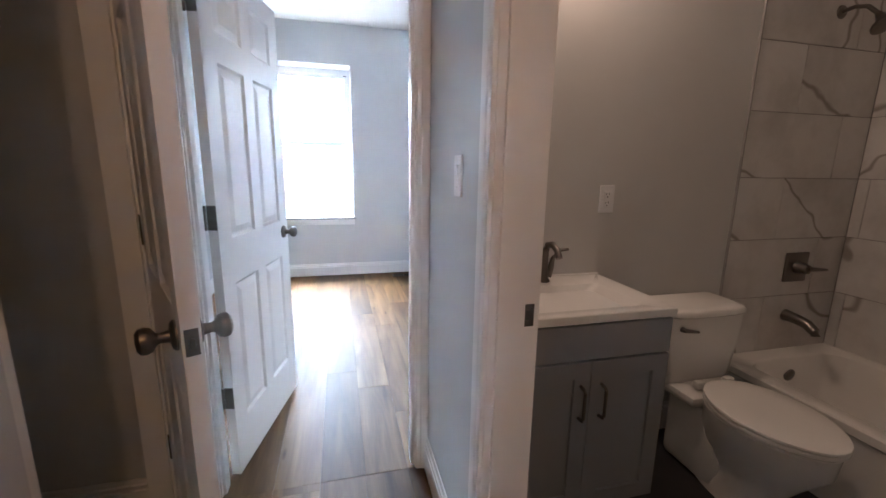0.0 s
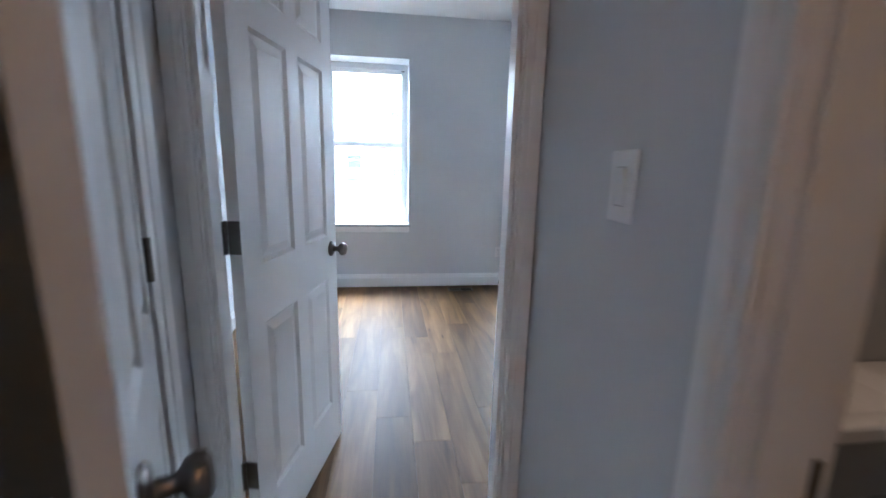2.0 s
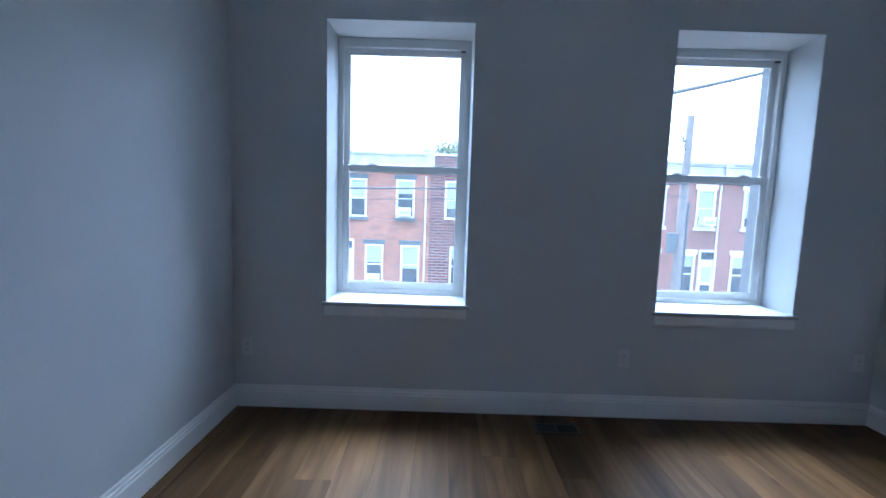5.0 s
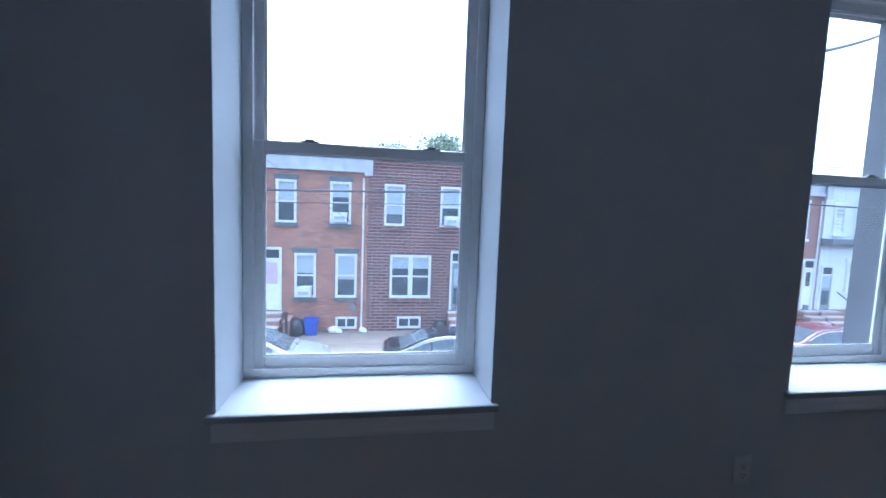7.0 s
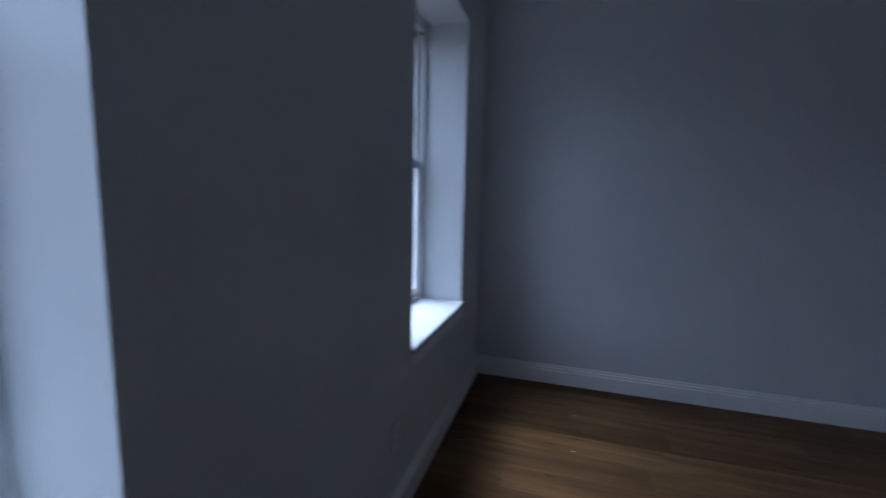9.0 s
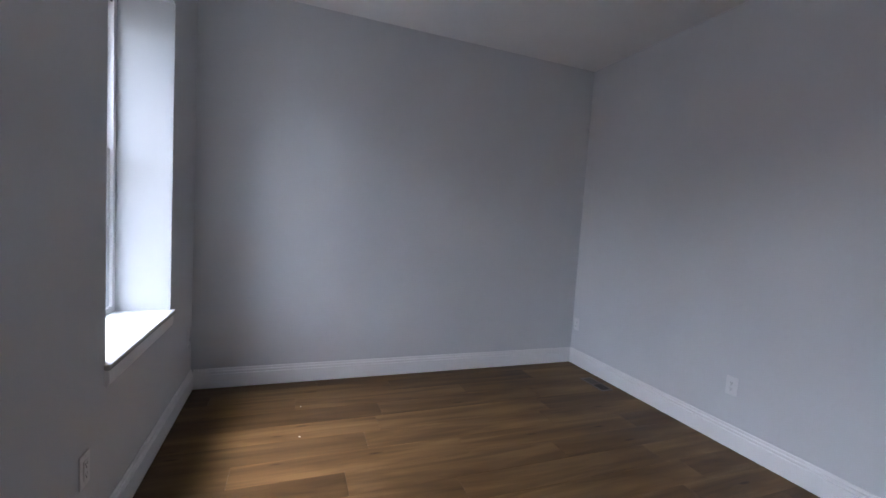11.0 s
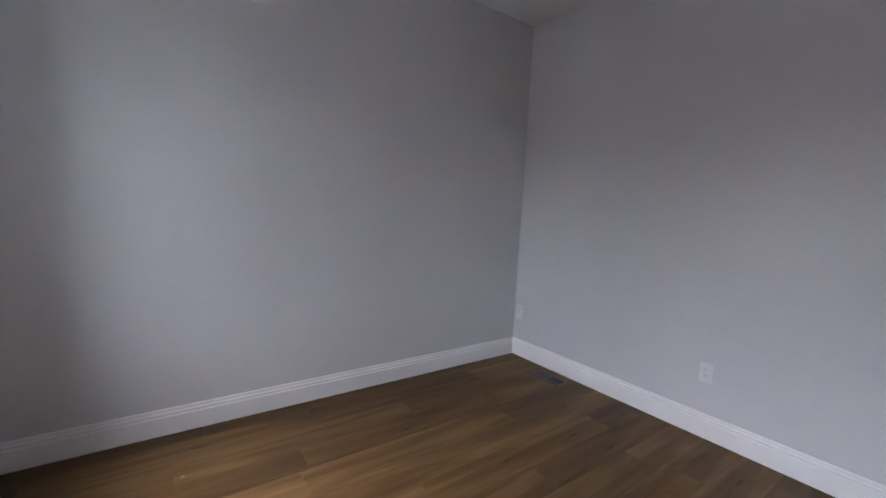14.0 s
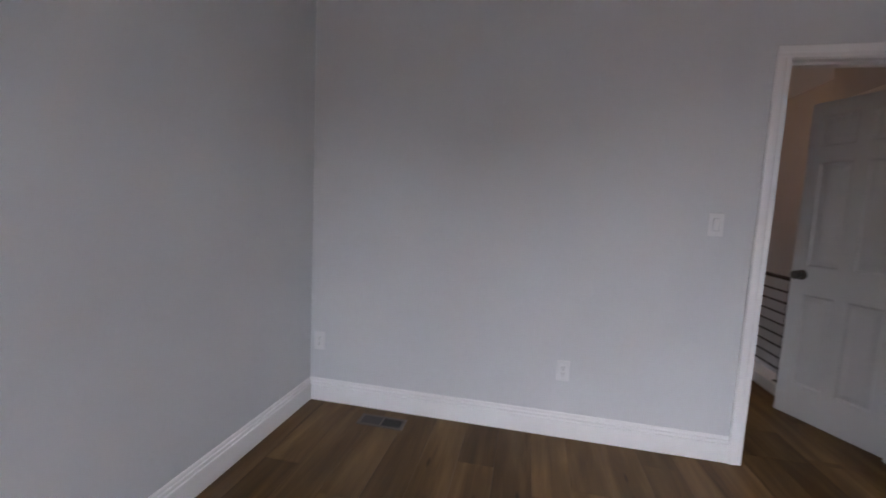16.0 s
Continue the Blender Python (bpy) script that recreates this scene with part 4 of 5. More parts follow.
def row_house(label, x0, x1, brick, lintel, uppers, lowers, door, cellars, cap, acs=(), double=False):
    h = thing("row_house", label, "house", "row houses across the street", pose(0, FAC, 0))
    openings = [(a, b, .80, 2.43) for a, b in uppers] + [(a, b, -2.10, -.36) for a, b in lowers] + [(door[0], door[1], -2.62, -.15)] + [(a, b, -3.36, -2.88) for a, b in cellars]
    # the front wall is cut into strips round its openings
    xs = sorted({x0, x1, *[v for o in openings for v in o[:2]]})
    dims = []
    for a, b in zip(xs, xs[1:]):
        cuts = sorted((o[2], o[3]) for o in openings if o[0] < (a + b) / 2 < o[1])
        z = -3.75
        for c0, c1 in cuts:
            dims.append((a, b, 0, .3, z, c0))
            z = c1
        dims.append((a, b, 0, .3, z, 2.82 if cap == "band" else 3.47))
    part("wall", boxes(*dims), brick, h)
    part("inner_wall", boxes((x0, x1, .31, 9, -3.75, 2.6)), STONE, h)
    if cap == "band":
        part("cornice", boxes((x0, x1, -.16, .35, 2.822, 2.93), (x0, x1, -.10, .30, 2.93, 3.46), (x0, x1, -.20, .35, 3.46, 3.55)), WHITE_METAL, h, "white metal cornice")
        part("roof", boxes((x0, x1, .36, 9, 2.9, 3.1)), ROOF_GREY, h)
    else:
        part("coping", boxes((x0, x1, -.06, .36, 3.472, 3.56)), WHITE_STONE, h, "white coping")
        part("roof", boxes((x0, x1, .36, 9, 2.9, 3.1)), ROOF_GREY, h)
        for i in range(7):
            xa = x0 + .35 + i * (x1 - x0 - .7) / 6.5
            part("brick_corbel", boxes((xa, xa + .32, -.03, -.001, 3.12, 3.28)), brick, h)
    part("cornice_end", boxes((x1 - .16, x1 + .16, -.24, -.201, 2.70, 3.62)), WHITE_METAL, h)
    for i, (a, b) in enumerate(uppers):
        house_window(h, a, b, .80, 2.43, lintel, ac=("u%d" % i) in acs, blind=(.55, .35, .75)[(i + len(label)) % 3])
    for i, (a, b) in enumerate(lowers):
        house_window(h, a, b, -2.10, -.36, lintel, ac=("l%d" % i) in acs, blind=(.45, .6, .3)[(i + len(label)) % 3], double=double)
    house_door(h, door[0], door[1], -2.62, -.15, door[2], door[3])
    for a, b in cellars:
        c = thing("cellar_window", "", "", at=pose((a + b) / 2, 0, -3.36))
        c.parent = h
        for key in ("label", "category"):
            if key in c:
                del c[key]
        hw = (b - a) / 2
        part("frame", boxes(*ring_boxes(-hw, hw, 0, .48, -.05, .05, .08), (-.03, .03, -.04, .04, .08, .40)), SASH_WHITE, c)
        part("pane", boxes((-hw + .08, hw - .08, .02, .03, .08, .40)), DARK_PANE, c)
    stoop(h, door[0] - .05, door[1] + .05, -2.64)
    part("downpipe", tube([(x1 - .18, -.06, -3.40), (x1 - .18, -.06, 2.6)], .036, 8), SASH_WHITE, h)
    part("meter_box", boxes((x1 - .62, x1 - .42, -.14, -.001, -2.62, -2.38), bevel=.01), ROOF_GREY, h)
    return h


row_house("two-storey orange brick row house with dark lintels", -4.35, -.18, BRICK_ORANGE, STONE, [(-3.62, -2.87), (-1.63, -.83)], [(-2.93, -2.13), (-1.39, -.57)], (-4.20, -3.40, WHITE_DOOR, "curtain"), [(-1.36, -.54)], "band", ("u1", "l0"))
row_house("two-storey brown brick row house with a double window", -.18, 4.06, BRICK_BROWN, BRICK_BROWN, [(.45, 1.25), (2.68, 3.52)], [(.73, 2.38)], (3.18, 3.98, GREY_DOOR, "storm"), [(1.07, 2.03)], "cap", ("u1",), True)
row_house("two-storey orange brick row house with a cream door", 4.06, 8.2, BRICK_ORANGE, STONE, [(4.71, 5.53), (6.75, 7.55)], [(5.6, 6.4), (7.0, 7.8)], (4.17, 5.0, CREAM_DOOR, "plain"), [(5.9, 6.7)], "band", ("u0",))
WL = WHITE_STONE
row_house("two-storey red brick row house with white lintels", 8.2, 12.35, BRICK_RED, WL, [(9.0, 9.88), (11.2, 12.0)], [(8.95, 9.8), (10.5, 11.35)], (11.5, 12.25, WHITE_DOOR, "storm"), [(9.0, 9.8)], "band", ("u1",))
row_house("two-storey red brick row house with white sills", 12.35, 16.45, BRICK_RED, WL, [(13.2, 14.05), (15.2, 16.05)], [(12.9, 13.7), (14.2, 15.0)], (15.3, 16.1, GREY_DOOR, "storm"), [(13.0, 13.8), (14.3, 15.1)], "band", ())
row_house("end red brick row house with white lintels", 16.45, 21.15, BRICK_RED, WL, [(17.35, 18.3), (19.35, 20.3)], [(17.05, 18.1), (18.55, 19.6)], (20.3, 21.0, WHITE_DOOR, "plain"), [(17.1, 18.1), (18.6, 19.5)], "band", ("u0",))
row_house("neighbouring orange brick row house at the end of view", -8.3, -4.35, BRICK_RED, STONE, [(-7.6, -6.85), (-5.6, -4.85)], [(-6.9, -6.1), (-5.4, -4.6)], (-8.15, -7.35, CREAM_DOOR, "plain"), [(-5.4, -4.6)], "band", ())

# the white house beyond
wh = thing("sided_house", "two-storey house with white horizontal siding and porch roof", "house", at=pose(21.2, FAC, 0))
sid = mesh_of("siding_board", loft([[(x, -.012, 0), (x, -.034, .004), (x, -.014, .178), (x, 0, .178), (x, 0, 0)] for x in (0, 14)]), SIDING)
for i in range(33):
    b = new("siding_board", sid)
    b.parent, b.location = wh, (0, 0, -2.6 + i * .18)
part("wall", boxes((0, 14, .001, 9, -3.75, 3.4)), SIDING, wh)
part("porch_roof", boxes((-.05, 14.1, -.55, -.036, .62, .84), (-.05, 14.1, -.45, -.036, .50, .619)), ROOF_GREY, wh)
part("roof", boxes((-.05, 14.1, -.25, 9, 3.41, 3.62)), WHITE_METAL, wh)
part("bay", boxes((1.9, 3.2, -.40, -.036, .86, 2.7)), BLIND, wh, "grey boxed bay")
for x0, x1, z0, z1 in ((1.6, 2.95, -1.6, -.25), (5.2, 6.6, -1.75, -.3), (.5, 1.15, 1.1, 2.4), (4.5, 5.05, 1.0, 2.4), (5.25, 5.8, 1.0, 2.4), (6.0, 6.55, 1.0, 2.4), (8.6, 10.0, -1.75, -.3), (9.0, 9.6, 1.0, 2.4)):
    w = house_window(wh, x0, x1, z0, z1, WHITE_STONE, blind=.4, double=(x1 - x0) > 1.2)
    w.location.y = -.045
house_door(wh, .12, .85, -2.62, -.45, GREY_DOOR, "storm").location.y = -.04
stoop(wh, .05, 1.1, -2.64)
part("hand_rail", tube([(1.15, -.1, -1.75), (1.15, -1.4, -2.6), (1.15, -1.4, -3.4)], .03, 8), BLACK_IRON, wh)
part("porch_base", boxes((0, 14, -.04, -.036, -3.6, -2.62)), STEP_BRICK, wh)

# ---- trees, poles, wires ----
def tree(name, at, height, spread, seed, leaves=1500):
    rng = random.Random(seed)
    t = thing(name, "green leafy street tree rising behind the roofs", "tree", "trees behind the houses", at)
    part("trunk", tube([(0, 0, 0), (.05, .02, height * .3), (-.04, .05, height * .55), (.02, 0, height * .8)], .2, 8, [.22, .17, .12, .05]), BARK, t)
    centres = []
    for i in range(17):
        a, e = rng.uniform(0, 6.28), rng.uniform(.45, .95)
        end = Vector((math.cos(a) * spread * rng.uniform(.4, 1), math.sin(a) * spread * rng.uniform(.4, 1), height * (.58 + .4 * e)))
        part("limb", tube([(0, .02, height * (.35 + .02 * i)), end * .5 + Vector((0, 0, height * .25)), end], .05, 6, [.08, .05, .02]), BARK, t)
        centres.append(end)
    verts, faces = [], []
    for i in range(leaves):
        c = centres[i % len(centres)]
        p = c + Vector((rng.gauss(0, .62), rng.gauss(0, .62), rng.gauss(0, .42)))
        n = Vector((rng.uniform(-1, 1), rng.uniform(-1, 1), rng.uniform(-.3, 1))).normalized()
        a = n.orthogonal().normalized() * rng.uniform(.06, .13)
        b = n.cross(a) * .55
        k = len(verts)
        verts += [p - a, p + b, p + a + n * .02, p - b]
        faces.append((k, k + 1, k + 2, k + 3))
    me = bpy.data.meshes.new("crown")
    me.from_pydata(verts, [], faces)
    me.materials.append(LEAF)
    cr = new("crown", me)
    cr.parent = t
    tagged(cr, kind="stuff")


tree("tree", pose(2.5, 31, -3.6), 10.0, 3.0, 4, 13000)
tree("tree", pose(13.5, 33, -3.6), 8.6, 1.9, 8, 1500)
tree("tree", pose(24.5, 34, -3.6), 8.4, 2.2, 12, 1500)

pole = thing("utility_pole", "weathered wooden utility pole with hardware on the pavement", "utility pole", at=pose(8.9, 17.25, G0 + .002))
part("shaft", tube([(0, 0, 0), (0, 0, 4), (.02, 0, 8.2)], .15, 12, [.17, .15, .12]), POLE, pole, smooth=True)
part("insulator_bracket", boxes((-.20, .02, -.05, .05, 7.3, 7.36), (-.22, -.17, -.04, .04, 7.36, 7.48)), WIRE, pole)
part("junction_box", boxes((-.42, -.17, -.14, .10, 3.4, 4.1), bevel=.02), STONE, pole)
part("bracket", tube([(-.12, -.1, 7.0), (-.35, -.3, 7.2), (-.45, -.5, 7.1)], .02, 8), WIRE, pole)
part("riser_pipe", tube([(.17, -.08, 0), (.17, -.08, 5.2)], .04, 8), STONE, pole)


def wire(points, r, label):
    ob = solid("overhead_wire", tube(points, r, 6), WIRE, label, "wire", "")
    tagged(ob, group="overhead wires")


def sagging(a, b, sag, n=18):
    a, b = Vector(a), Vector(b)
    return [a.lerp(b, i / n) - Vector((0, 0, sag * 4 * (i / n) * (1 - i / n))) for i in range(n + 1)]


wire(sagging((-26, 15.2, 2.20), (8.9, 17.1, 2.40), .55), .032, "thick black cable strung along the street")
wire(sagging((8.9, 17.1, 2.5), (44, 15.5, 2.6), .5), .032, "thick black cable strung along the street")
wire(sagging((-26, 15.4, 1.90), (8.9, 17.05, 1.95), .5), .012, "thin black wire along the street")
wire(sagging((8.9, 17.05, 3.6), (40, 13.5, 4.4), .4), .015, "thin black wire along the street")
wire(sagging((8.9, 17.05, 3.0), (44, 14.5, 3.6), .4), .012, "thin black wire along the street")
wire(sagging((1.0, 20.0, -.3), (-6, 11, 5.5), .2), .006, "thin service wire to a house")
copy_thing(pole, pose(9.2, 8.3, G0 + .002, 0, 0, 90))
drop = sagging((1.2, 5.63, 1.95), (7.66, 9.0, 4.28), .10) + [Vector((8.45, 8.75, 4.58)), Vector((9.2, 8.35, 4.9))]
wire(drop, .020, "service cable rising from the house wall to the pole")
coil = [(7.62 + .085 * math.sin(a) + .012 * (a // 6.28), 9.02, 3.55 - .62 * math.cos(a) - .03 * (a // 6.28)) for a in [i * .314 for i in range(10, 41)]]
wire([(7.60, 9.0, 4.255)] + coil + [(7.70, 9.0, 4.29)], .014, "slack coil of cable hanging from the service wire")
solid("cable_clamp", boxes((7.02, 7.16, 8.66, 8.72, 4.015, 4.07), bevel=.01), WIRE, "small dark clamp on the service cable", "cable clamp", "")


# ---- cars and street clutter ----
def car(name, label, at, paint, length=4.7, wide=1.78, tall=1.44):
    """Local: centre of the wheelbase at 0, nose towards +x."""
    c = thing(name, label, "car", "parked cars", at)
    L, W = length / 2, wide / 2
    rings = []
    for f, z0, z1, k in ((-1.0, .38, .72, .80), (-.975, .27, .84, .90), (-.90, .22, .95, .97), (-.70, .20, .985, 1.0), (-.35, .20, .97, 1.0), (0, .20, .95, 1.0), (.35, .20, .93, 1.0), (.62, .20, .89, .99), (.85, .22, .80, .95), (.96, .28, .70, .87), (1.0, .38, .60, .76)):
        x, w = f * L, W * k
        m = (z0 + z1) / 2
        rings.append([(x, -w * .93, z0), (x, -w, z0 + .14), (x, -w, m), (x, -w * .97, z1 - .10), (x, -w * .86, z1), (x, -w * .3, z1 + .012), (x, w * .3, z1 + .012), (x, w * .86, z1), (x, w * .97, z1 - .10), (x, w, m), (x, w, z0 + .14), (x, w * .93, z0)])
    part("body", loft(rings), paint, c, smooth=True)
    # cabin: roof height and half width, station by station from the boot to the scuttle
    rise = (tall - .93) / .5
    gl = [(f * L, .93 + (z - .93) * rise, W * k) for f, z, k in (
        (-.84, .965, .86), (-.72, 1.06, .80), (-.60, 1.19, .75), (-.48, 1.31, .71), (-.36, 1.38, .68), (-.22, 1.42, .665),
        (-.05, 1.43, .66), (.08, 1.405, .665), (.20, 1.34, .68), (.34, 1.22, .72), (.48, 1.07, .77), (.60, .95, .84))]

    def station(f):
        for (xa, za, wa), (xb, zb, wb) in zip(gl, gl[1:]):
            if xa - 1e-6 <= f * L <= xb + 1e-6:
                q = (f * L - xa) / (xb - xa)
                return za + (zb - za) * q, wa + (wb - wa) * q

    rings = []
    for x, z, w in gl:
        d = min(.06, (z - .91) * .5)
        side = [(W * .90, .90), (w, z - d), (w * .93, z - d * .4), (w * .80, z - d * .1), (w * .4, z + .008)]
        rings.append([(x, -y, h) for y, h in side] + [(x, y, h) for y, h in side[::-1]])
    part("cabin", loft(rings), paint, c, smooth=True)

    def on_side(f, s, u, out=0.0):
        z, w = station(f)
        top = z - min(.06, (z - .91) * .5)
        return Vector((f * L, s * (W * .90 + (w - W * .90) * u + out), .90 + (top - .90) * u))

    def sheet(low, high, lift):
        """A bent pane between two edges, with a little thickness."""
        g = bmesh.new()
        rows = [[g.verts.new(p + o) for p in edge] for o in (Vector(), lift) for edge in (low, high)]
        n = len(low)
        for k in range(n - 1):
            g.faces.new((rows[2][k], rows[2][k + 1], rows[3][k + 1], rows[3][k]))
            g.faces.new((rows[0][k], rows[0][k + 1], rows[2][k + 1], rows[2][k]))
            g.faces.new((rows[1][k], rows[1][k + 1], rows[3][k + 1], rows[3][k]))
        for k in (0, n - 1):
            g.faces.new((rows[0][k], rows[2][k], rows[3][k], rows[1][k]))
        bmesh.ops.recalc_face_normals(g, faces=g.faces)
        return g

    def steps(a, b, n=6):
        return [a + (b - a) * k / n for k in range(n + 1)]

    def screen(a, b):
        edges = []
        for s in (-1, 1):
            edges.append([Vector((f * L, s * station(f)[1] * .80, station(f)[0] + .004)) for f in steps(a, b, 9)])
        return sheet(edges[0], edges[1], Vector((0, 0, .014)))

    part("rear_screen", screen(-.79, -.44), CAR_GLASS, c)
    part("windscreen", screen(.14, .56), CAR_GLASS, c)
    for s in (-1, 1):
        for fa, fb in ((-.64, -.42), (-.40, -.10), (-.08, .40)):
            part("side_glass", sheet([on_side(f, s, .16) for f in steps(fa, fb)], [on_side(f, s, .95) for f in steps(fa, fb)], Vector((0, s * .008, .002))), CAR_GLASS, c)
        part("window_trim", tube([on_side(f, s, .98, .006) for f in steps(-.66, .43, 16)], .011, 6), RIM, c, "bright chrome window trim")
        part("mirror", boxes((.22 * L, .22 * L + .14, s * (W + .02) - .08, s * (W + .02) + .08, .93, 1.05), bevel=.03), paint, c)
        part("tail_lamp", boxes((-L * .985, -L * .90, s * W * .76 - .13, s * W * .76 + .13, .70, .84), bevel=.03), TAIL, c, "red tail lamp")
        part("head_lamp", boxes((L * .86, L * .965, s * W * .72 - .14, s * W * .72 + .14, .58, .71), bevel=.03), HEAD, c, "clear head lamp")
        for fx in (-.58, .60):
            wh_ = part("wheel", turned([(.20, 0), (.31, 0), (.325, .03), (.325, .17), (.31, .20), (.20, .20)], 28, 'Y'), RUBBER, c, "black tyre", True)
            wh_.location = (fx * L, -W - .014 if s < 0 else W - .186, .325)
            part("wheel_arch", turned([(0, 0), (.385, 0), (.385, .03), (0, .03)], 28, 'Y'), RUBBER, c, "dark wheel arch").location = (fx * L, -W - .004 if s < 0 else W - .026, .36)
            part("rim", turned([(0, .0), (.05, -.004), (.06, .03), (.19, .045), (.21, .01), (.215, .10), (0, .10)], 20, 'Y'), RIM, wh_, "bright alloy rim", True).matrix_basis = pose(0, .2 if s > 0 else 0, 0, 0, 0, 180 if s > 0 else 0)
            for q in range(7):
                an = q * 2 * math.pi / 7
                sp = part("spoke", boxes((-.03, .03, -.012 if s < 0 else .2, .0 if s < 0 else .212, .03, .20)), RIM, wh_)
                sp.rotation_euler = (0, an, 0)
    part("trim_line", boxes((-.70 * L, .45 * L, -W - .006, -W + .02, .925, .945)), RIM, c)
    part("bumper", boxes((-L - .03, -L + .12, -W * .72, W * .72, .36, .52), bevel=.05), paint, c)
    part("number_plate", boxes((-L - .034, -L - .028, -.16, .16, .56, .66)), SASH_WHITE, c)
    return c


BLACK_PAINT = plain("black_car_paint", (0.006, 0.006, 0.010), 0.14, 0.1)
SILVER_PAINT = plain("silver_car_paint", (0.19, 0.20, 0.22), 0.28, 0.03, 2, 0.2)
RED_PAINT = plain("red_car_paint", (0.075, 0.010, 0.014), 0.2, 0.1)
car("sedan", "black four-door saloon parked at the far kerb", pose(2.78, 15.95, G1 + .001), BLACK_PAINT, tall=1.36)
car("sedan", "silver saloon parked behind the black one", pose(-3.47, 15.95, G1 + .001), SILVER_PAINT, 4.6)
car("sedan", "dark red saloon parked further along the kerb", pose(16.3, 15.95, G1 + .001), RED_PAINT, 4.5)
car("sedan", "silver saloon parked outside the red houses", pose(10.2, 15.95, G1 + .001), SILVER_PAINT, 4.5)

bin_ = thing("recycling_bin", "blue plastic recycling bin on the pavement", "bin", at=pose(-2.22, 19.75, G0 + .001))
part("tub", loft([round_rect(-.20, .20, -.17, .17, 0, .04), round_rect(-.25, .25, -.21, .21, .58, .05), round_rect(-.27, .27, -.23, .23, .585, .05), round_rect(-.27, .27, -.23, .23, .63, .05), round_rect(-.24, .24, -.20, .20, .63, .05), round_rect(-.19, .19, -.16, .16, .05, .04)]), BIN_BLUE, bin_)
copy_thing(bin_, pose(5.35, 19.7, G0 + .001))
for x, y, s, sd in ((-2.78, 19.72, .36, 1), (-2.52, 19.98, .30, 2), (-3.02, 19.98, .30, 3), (2.78, 19.8, .30, 5)):
    bm = bmesh.new()
    bmesh.ops.create_icosphere(bm, subdivisions=3, radius=s)
    for v in bm.verts:
        k = 1 + .16 * noise.noise(v.co * 6 + Vector((sd * 9, 0, 0)))
        v.co = Vector((v.co.x * k, v.co.y * k, max(-s * .72, v.co.z * k * 1.1)))
    for v in bm.verts:
        v.co.z += s * .72
    solid("rubbish_bag", bm, BAG, "full black rubbish bag against the wall", "rubbish bag", "", True, pose(x, y, G0 + .001))
for x, y, s in ((-1.42, 19.95, .17), (-1.22, 19.9, .12), (-.28, 19.95, .13)):
    bm = bmesh.new()
    bmesh.ops.create_icosphere(bm, subdivisions=2, radius=s)
    for v in bm.verts:
        v.co = Vector((v.co.x * 1.3, v.co.y, max(-s * .6, v.co.z) + s * .6)) * (1 + .2 * noise.noise(v.co * 9))
        v.co.z = max(0, v.co.z)
    solid("rubble_bag", bm, SASH_WHITE, "small white plastic bag beside the cellar window", "bag", "", True, pose(x, y, G0 + .001))
solid("hydrant_post", tube([(0, 0, 0), (0, 0, 1.05)], .05, 10), BLACK_IRON, "black iron hand post beside the steps", "post", "", at=pose(-2.98, 19.0, G0 + .001))
solid("stoop_wall", boxes((-3.12, -2.94, 19.15, 20.13, G0 + .002, -2.85), (-3.15, -2.91, 19.12, 20.135, -2.85, -2.78)), STEP_BRICK, "low brick wall beside the house steps", "wall", "")


# ---- floor boards and wall tiles, piece by piece ----
PW, PL, GAP = .1805, 1.219, .0006


def plank_mesh(w, l, cache={}):
    key = (round(w, 3), round(l, 3))
    if key not in cache:
        bm = bmesh.new()
        e = .0005
        lo = [bm.verts.new(p) for p in ((0, 0, -.006), (w, 0, -.006), (w, l, -.006), (0, l, -.006))]
        md = [bm.verts.new(p) for p in ((0, 0, -e), (w, 0, -e), (w, l, -e), (0, l, -e))]
        hi = [bm.verts.new(p) for p in ((e, e, 0), (w - e, e, 0), (w - e, l - e, 0), (e, l - e, 0))]
        for a, b in ((lo, md), (md, hi)):
            for i in range(4):
                bm.faces.new((a[i], a[(i + 1) % 4], b[(i + 1) % 4], b[i]))
        bm.faces.new(hi)
        cache[key] = mesh_of("plank", bm, PLANK)
    return cache[key]


SEAM = .302
JOINT = {-1: 3.042, 0: 2.770, 1: 2.562, 5: 3.826, 6: 3.642, 11: 4.005}   # where one board ends, row by row


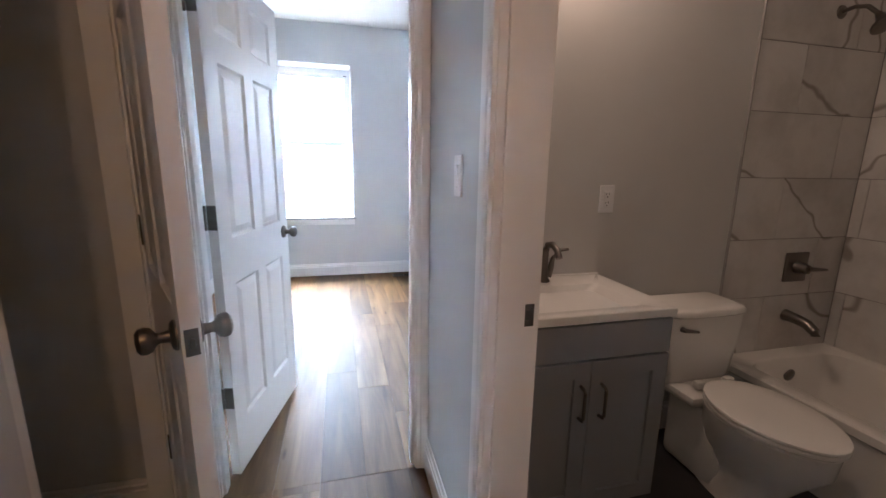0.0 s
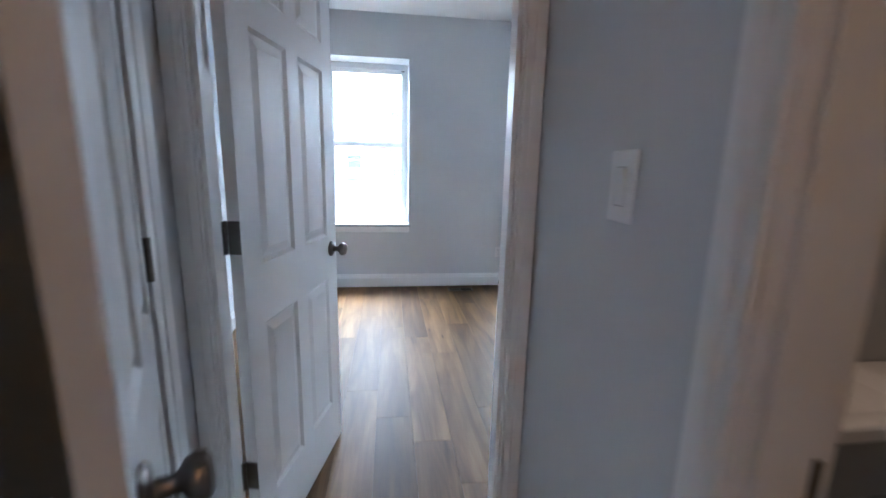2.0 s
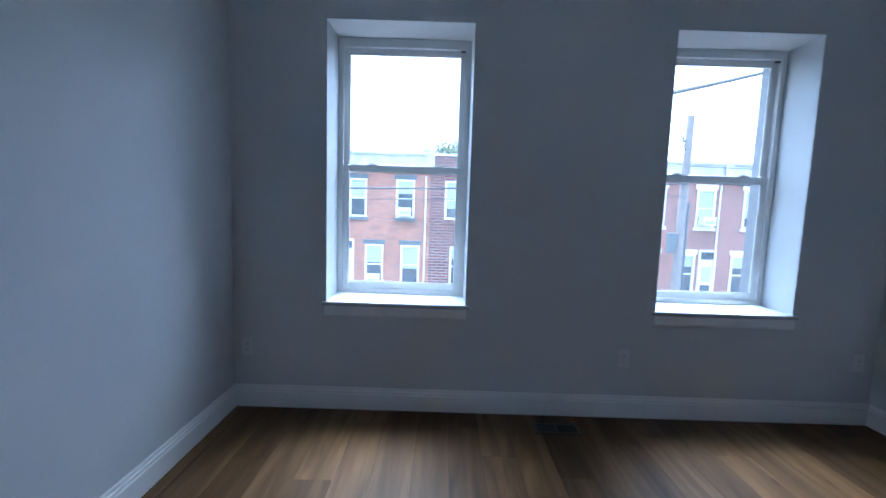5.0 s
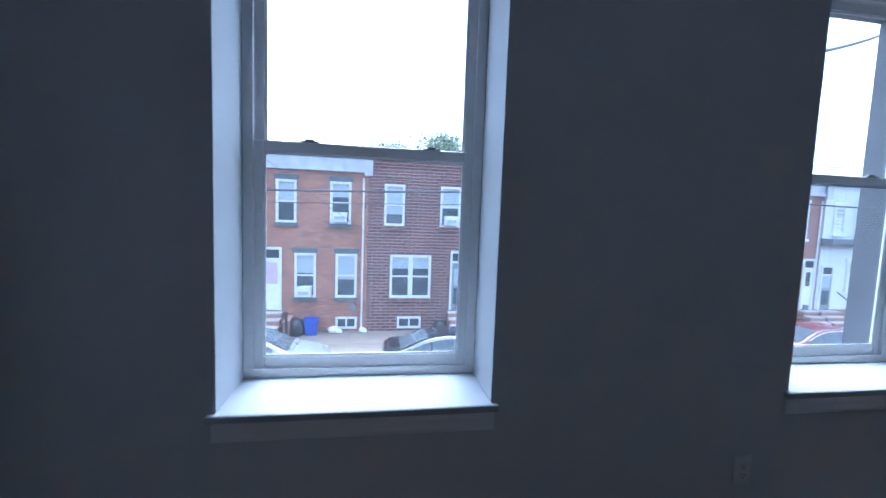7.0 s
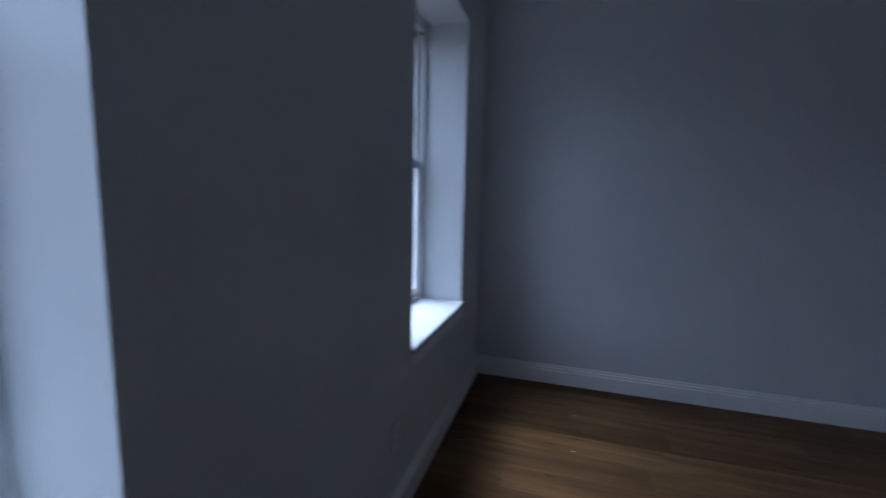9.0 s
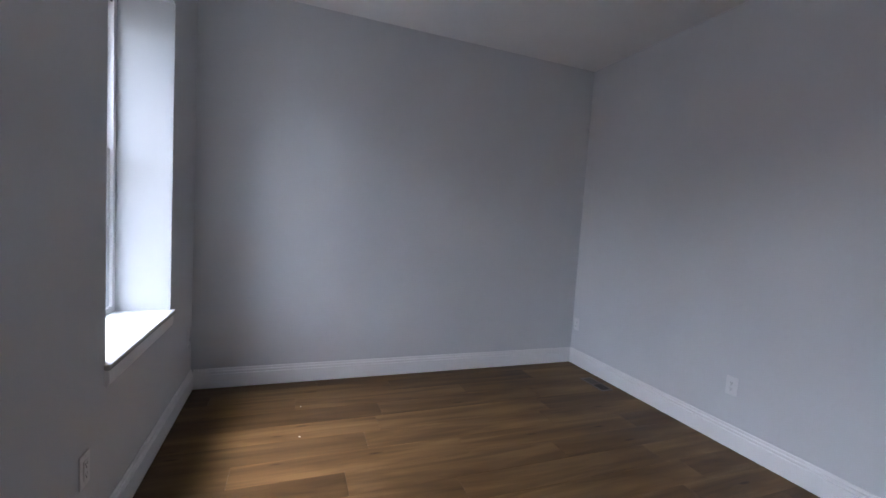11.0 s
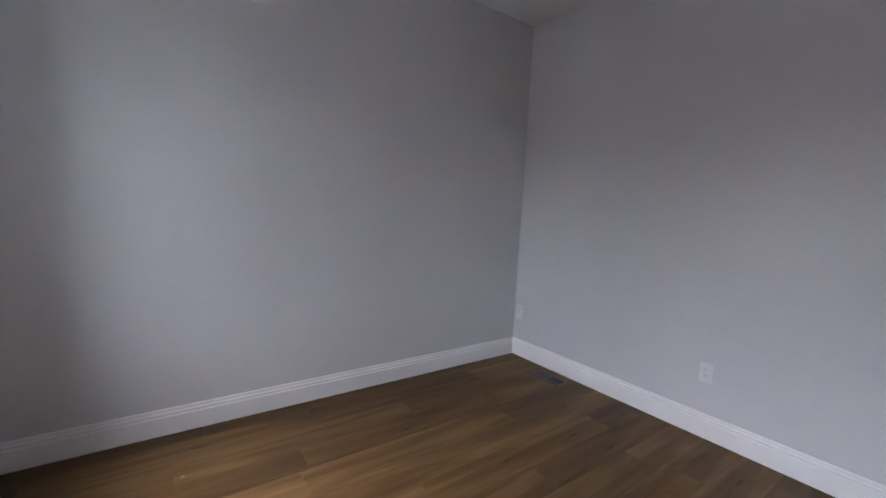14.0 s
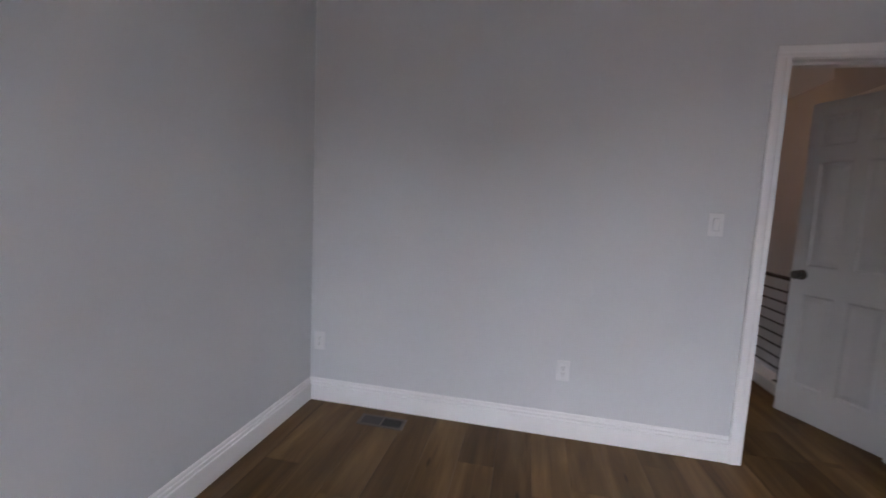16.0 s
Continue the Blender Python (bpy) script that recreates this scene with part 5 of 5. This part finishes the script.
def lay(x0, x1, y0, y1):
    for i in range(math.floor((x0 - SEAM) / PW), math.ceil((x1 - SEAM) / PW)):
        a, b = max(x0, SEAM + i * PW), min(x1, SEAM + (i + 1) * PW)
        if b - a < .01:
            continue
        joint = JOINT.get(i, (i * .437 % 1.0) * PL)
        y = joint - PL * math.ceil((joint - y0) / PL)
        while y < y1:
            c, d = max(y, y0), min(y + PL, y1)
            if d - c > .01:
                p = new("plank", plank_mesh(b - a - GAP, d - c - GAP))
                p.parent, p.location = floor, (a, c, 0)
            y += PL


lay(WX, EX, SI, NY)
lay(HW, BX0, HS, SI)
lay(-.88, HW, 1.0, SI)

tile_wall = solid("tile_wall", boxes((2.195, BX1 - .001, SI - .006, SI - .001, .0, H - .001), (BX1 - .006, BX1 - .001, BS, SI - .006, .0, H - .001)), GROUT,
                  "white marble-look wall tile with grey veins round the bath", "tile wall")


def tile_piece(w, h, face):
    bm = bmesh.new()
    e, t = .0015, .0055
    if face == "n":
        pts = lambda o, d: [(o, -d, o), (w - o, -d, o), (w - o, -d, h - o), (o, -d, h - o)]
    else:
        pts = lambda o, d: [(-d, w - o, o), (-d, o, o), (-d, o, h - o), (-d, w - o, h - o)]
    rings = [[bm.verts.new(p) for p in pts(o, d)] for o, d in ((0, 0), (0, t - e), (e, t))]
    for a, b in zip(rings, rings[1:]):
        for i in range(4):
            bm.faces.new((a[i], a[(i + 1) % 4], b[(i + 1) % 4], b[i]))
    bm.faces.new(rings[-1])
    bmesh.ops.recalc_face_normals(bm, faces=bm.faces)
    return bm


TH, TG = .2945, .0025
for r in range(-2, 7):
    z0 = .363 + r * TH
    z1 = min(z0 + TH, H - .004)
    z0 = max(z0, .004)
    if z1 - z0 < .02:
        continue
    odd = r % 2 == 0
    cuts = [2.1955, 2.47, BX1 - .0065] if odd else [2.1955, 2.762, BX1 - .0065]
    for a, b in zip(cuts, cuts[1:]):
        part("tile", tile_piece(b - a - TG, z1 - z0 - TG, "n"), TILE, tile_wall).location = (a, SI - .006, z0)
    cuts = [BS + .002, .62, 1.21, 1.80, SI - .012] if odd else [BS + .002, .92, 1.51, SI - .012]
    for a, b in zip(cuts, cuts[1:]):
        part("tile", tile_piece(b - a - TG, z1 - z0 - TG, "e"), TILE, tile_wall).location = (BX1 - .006, a, z0)
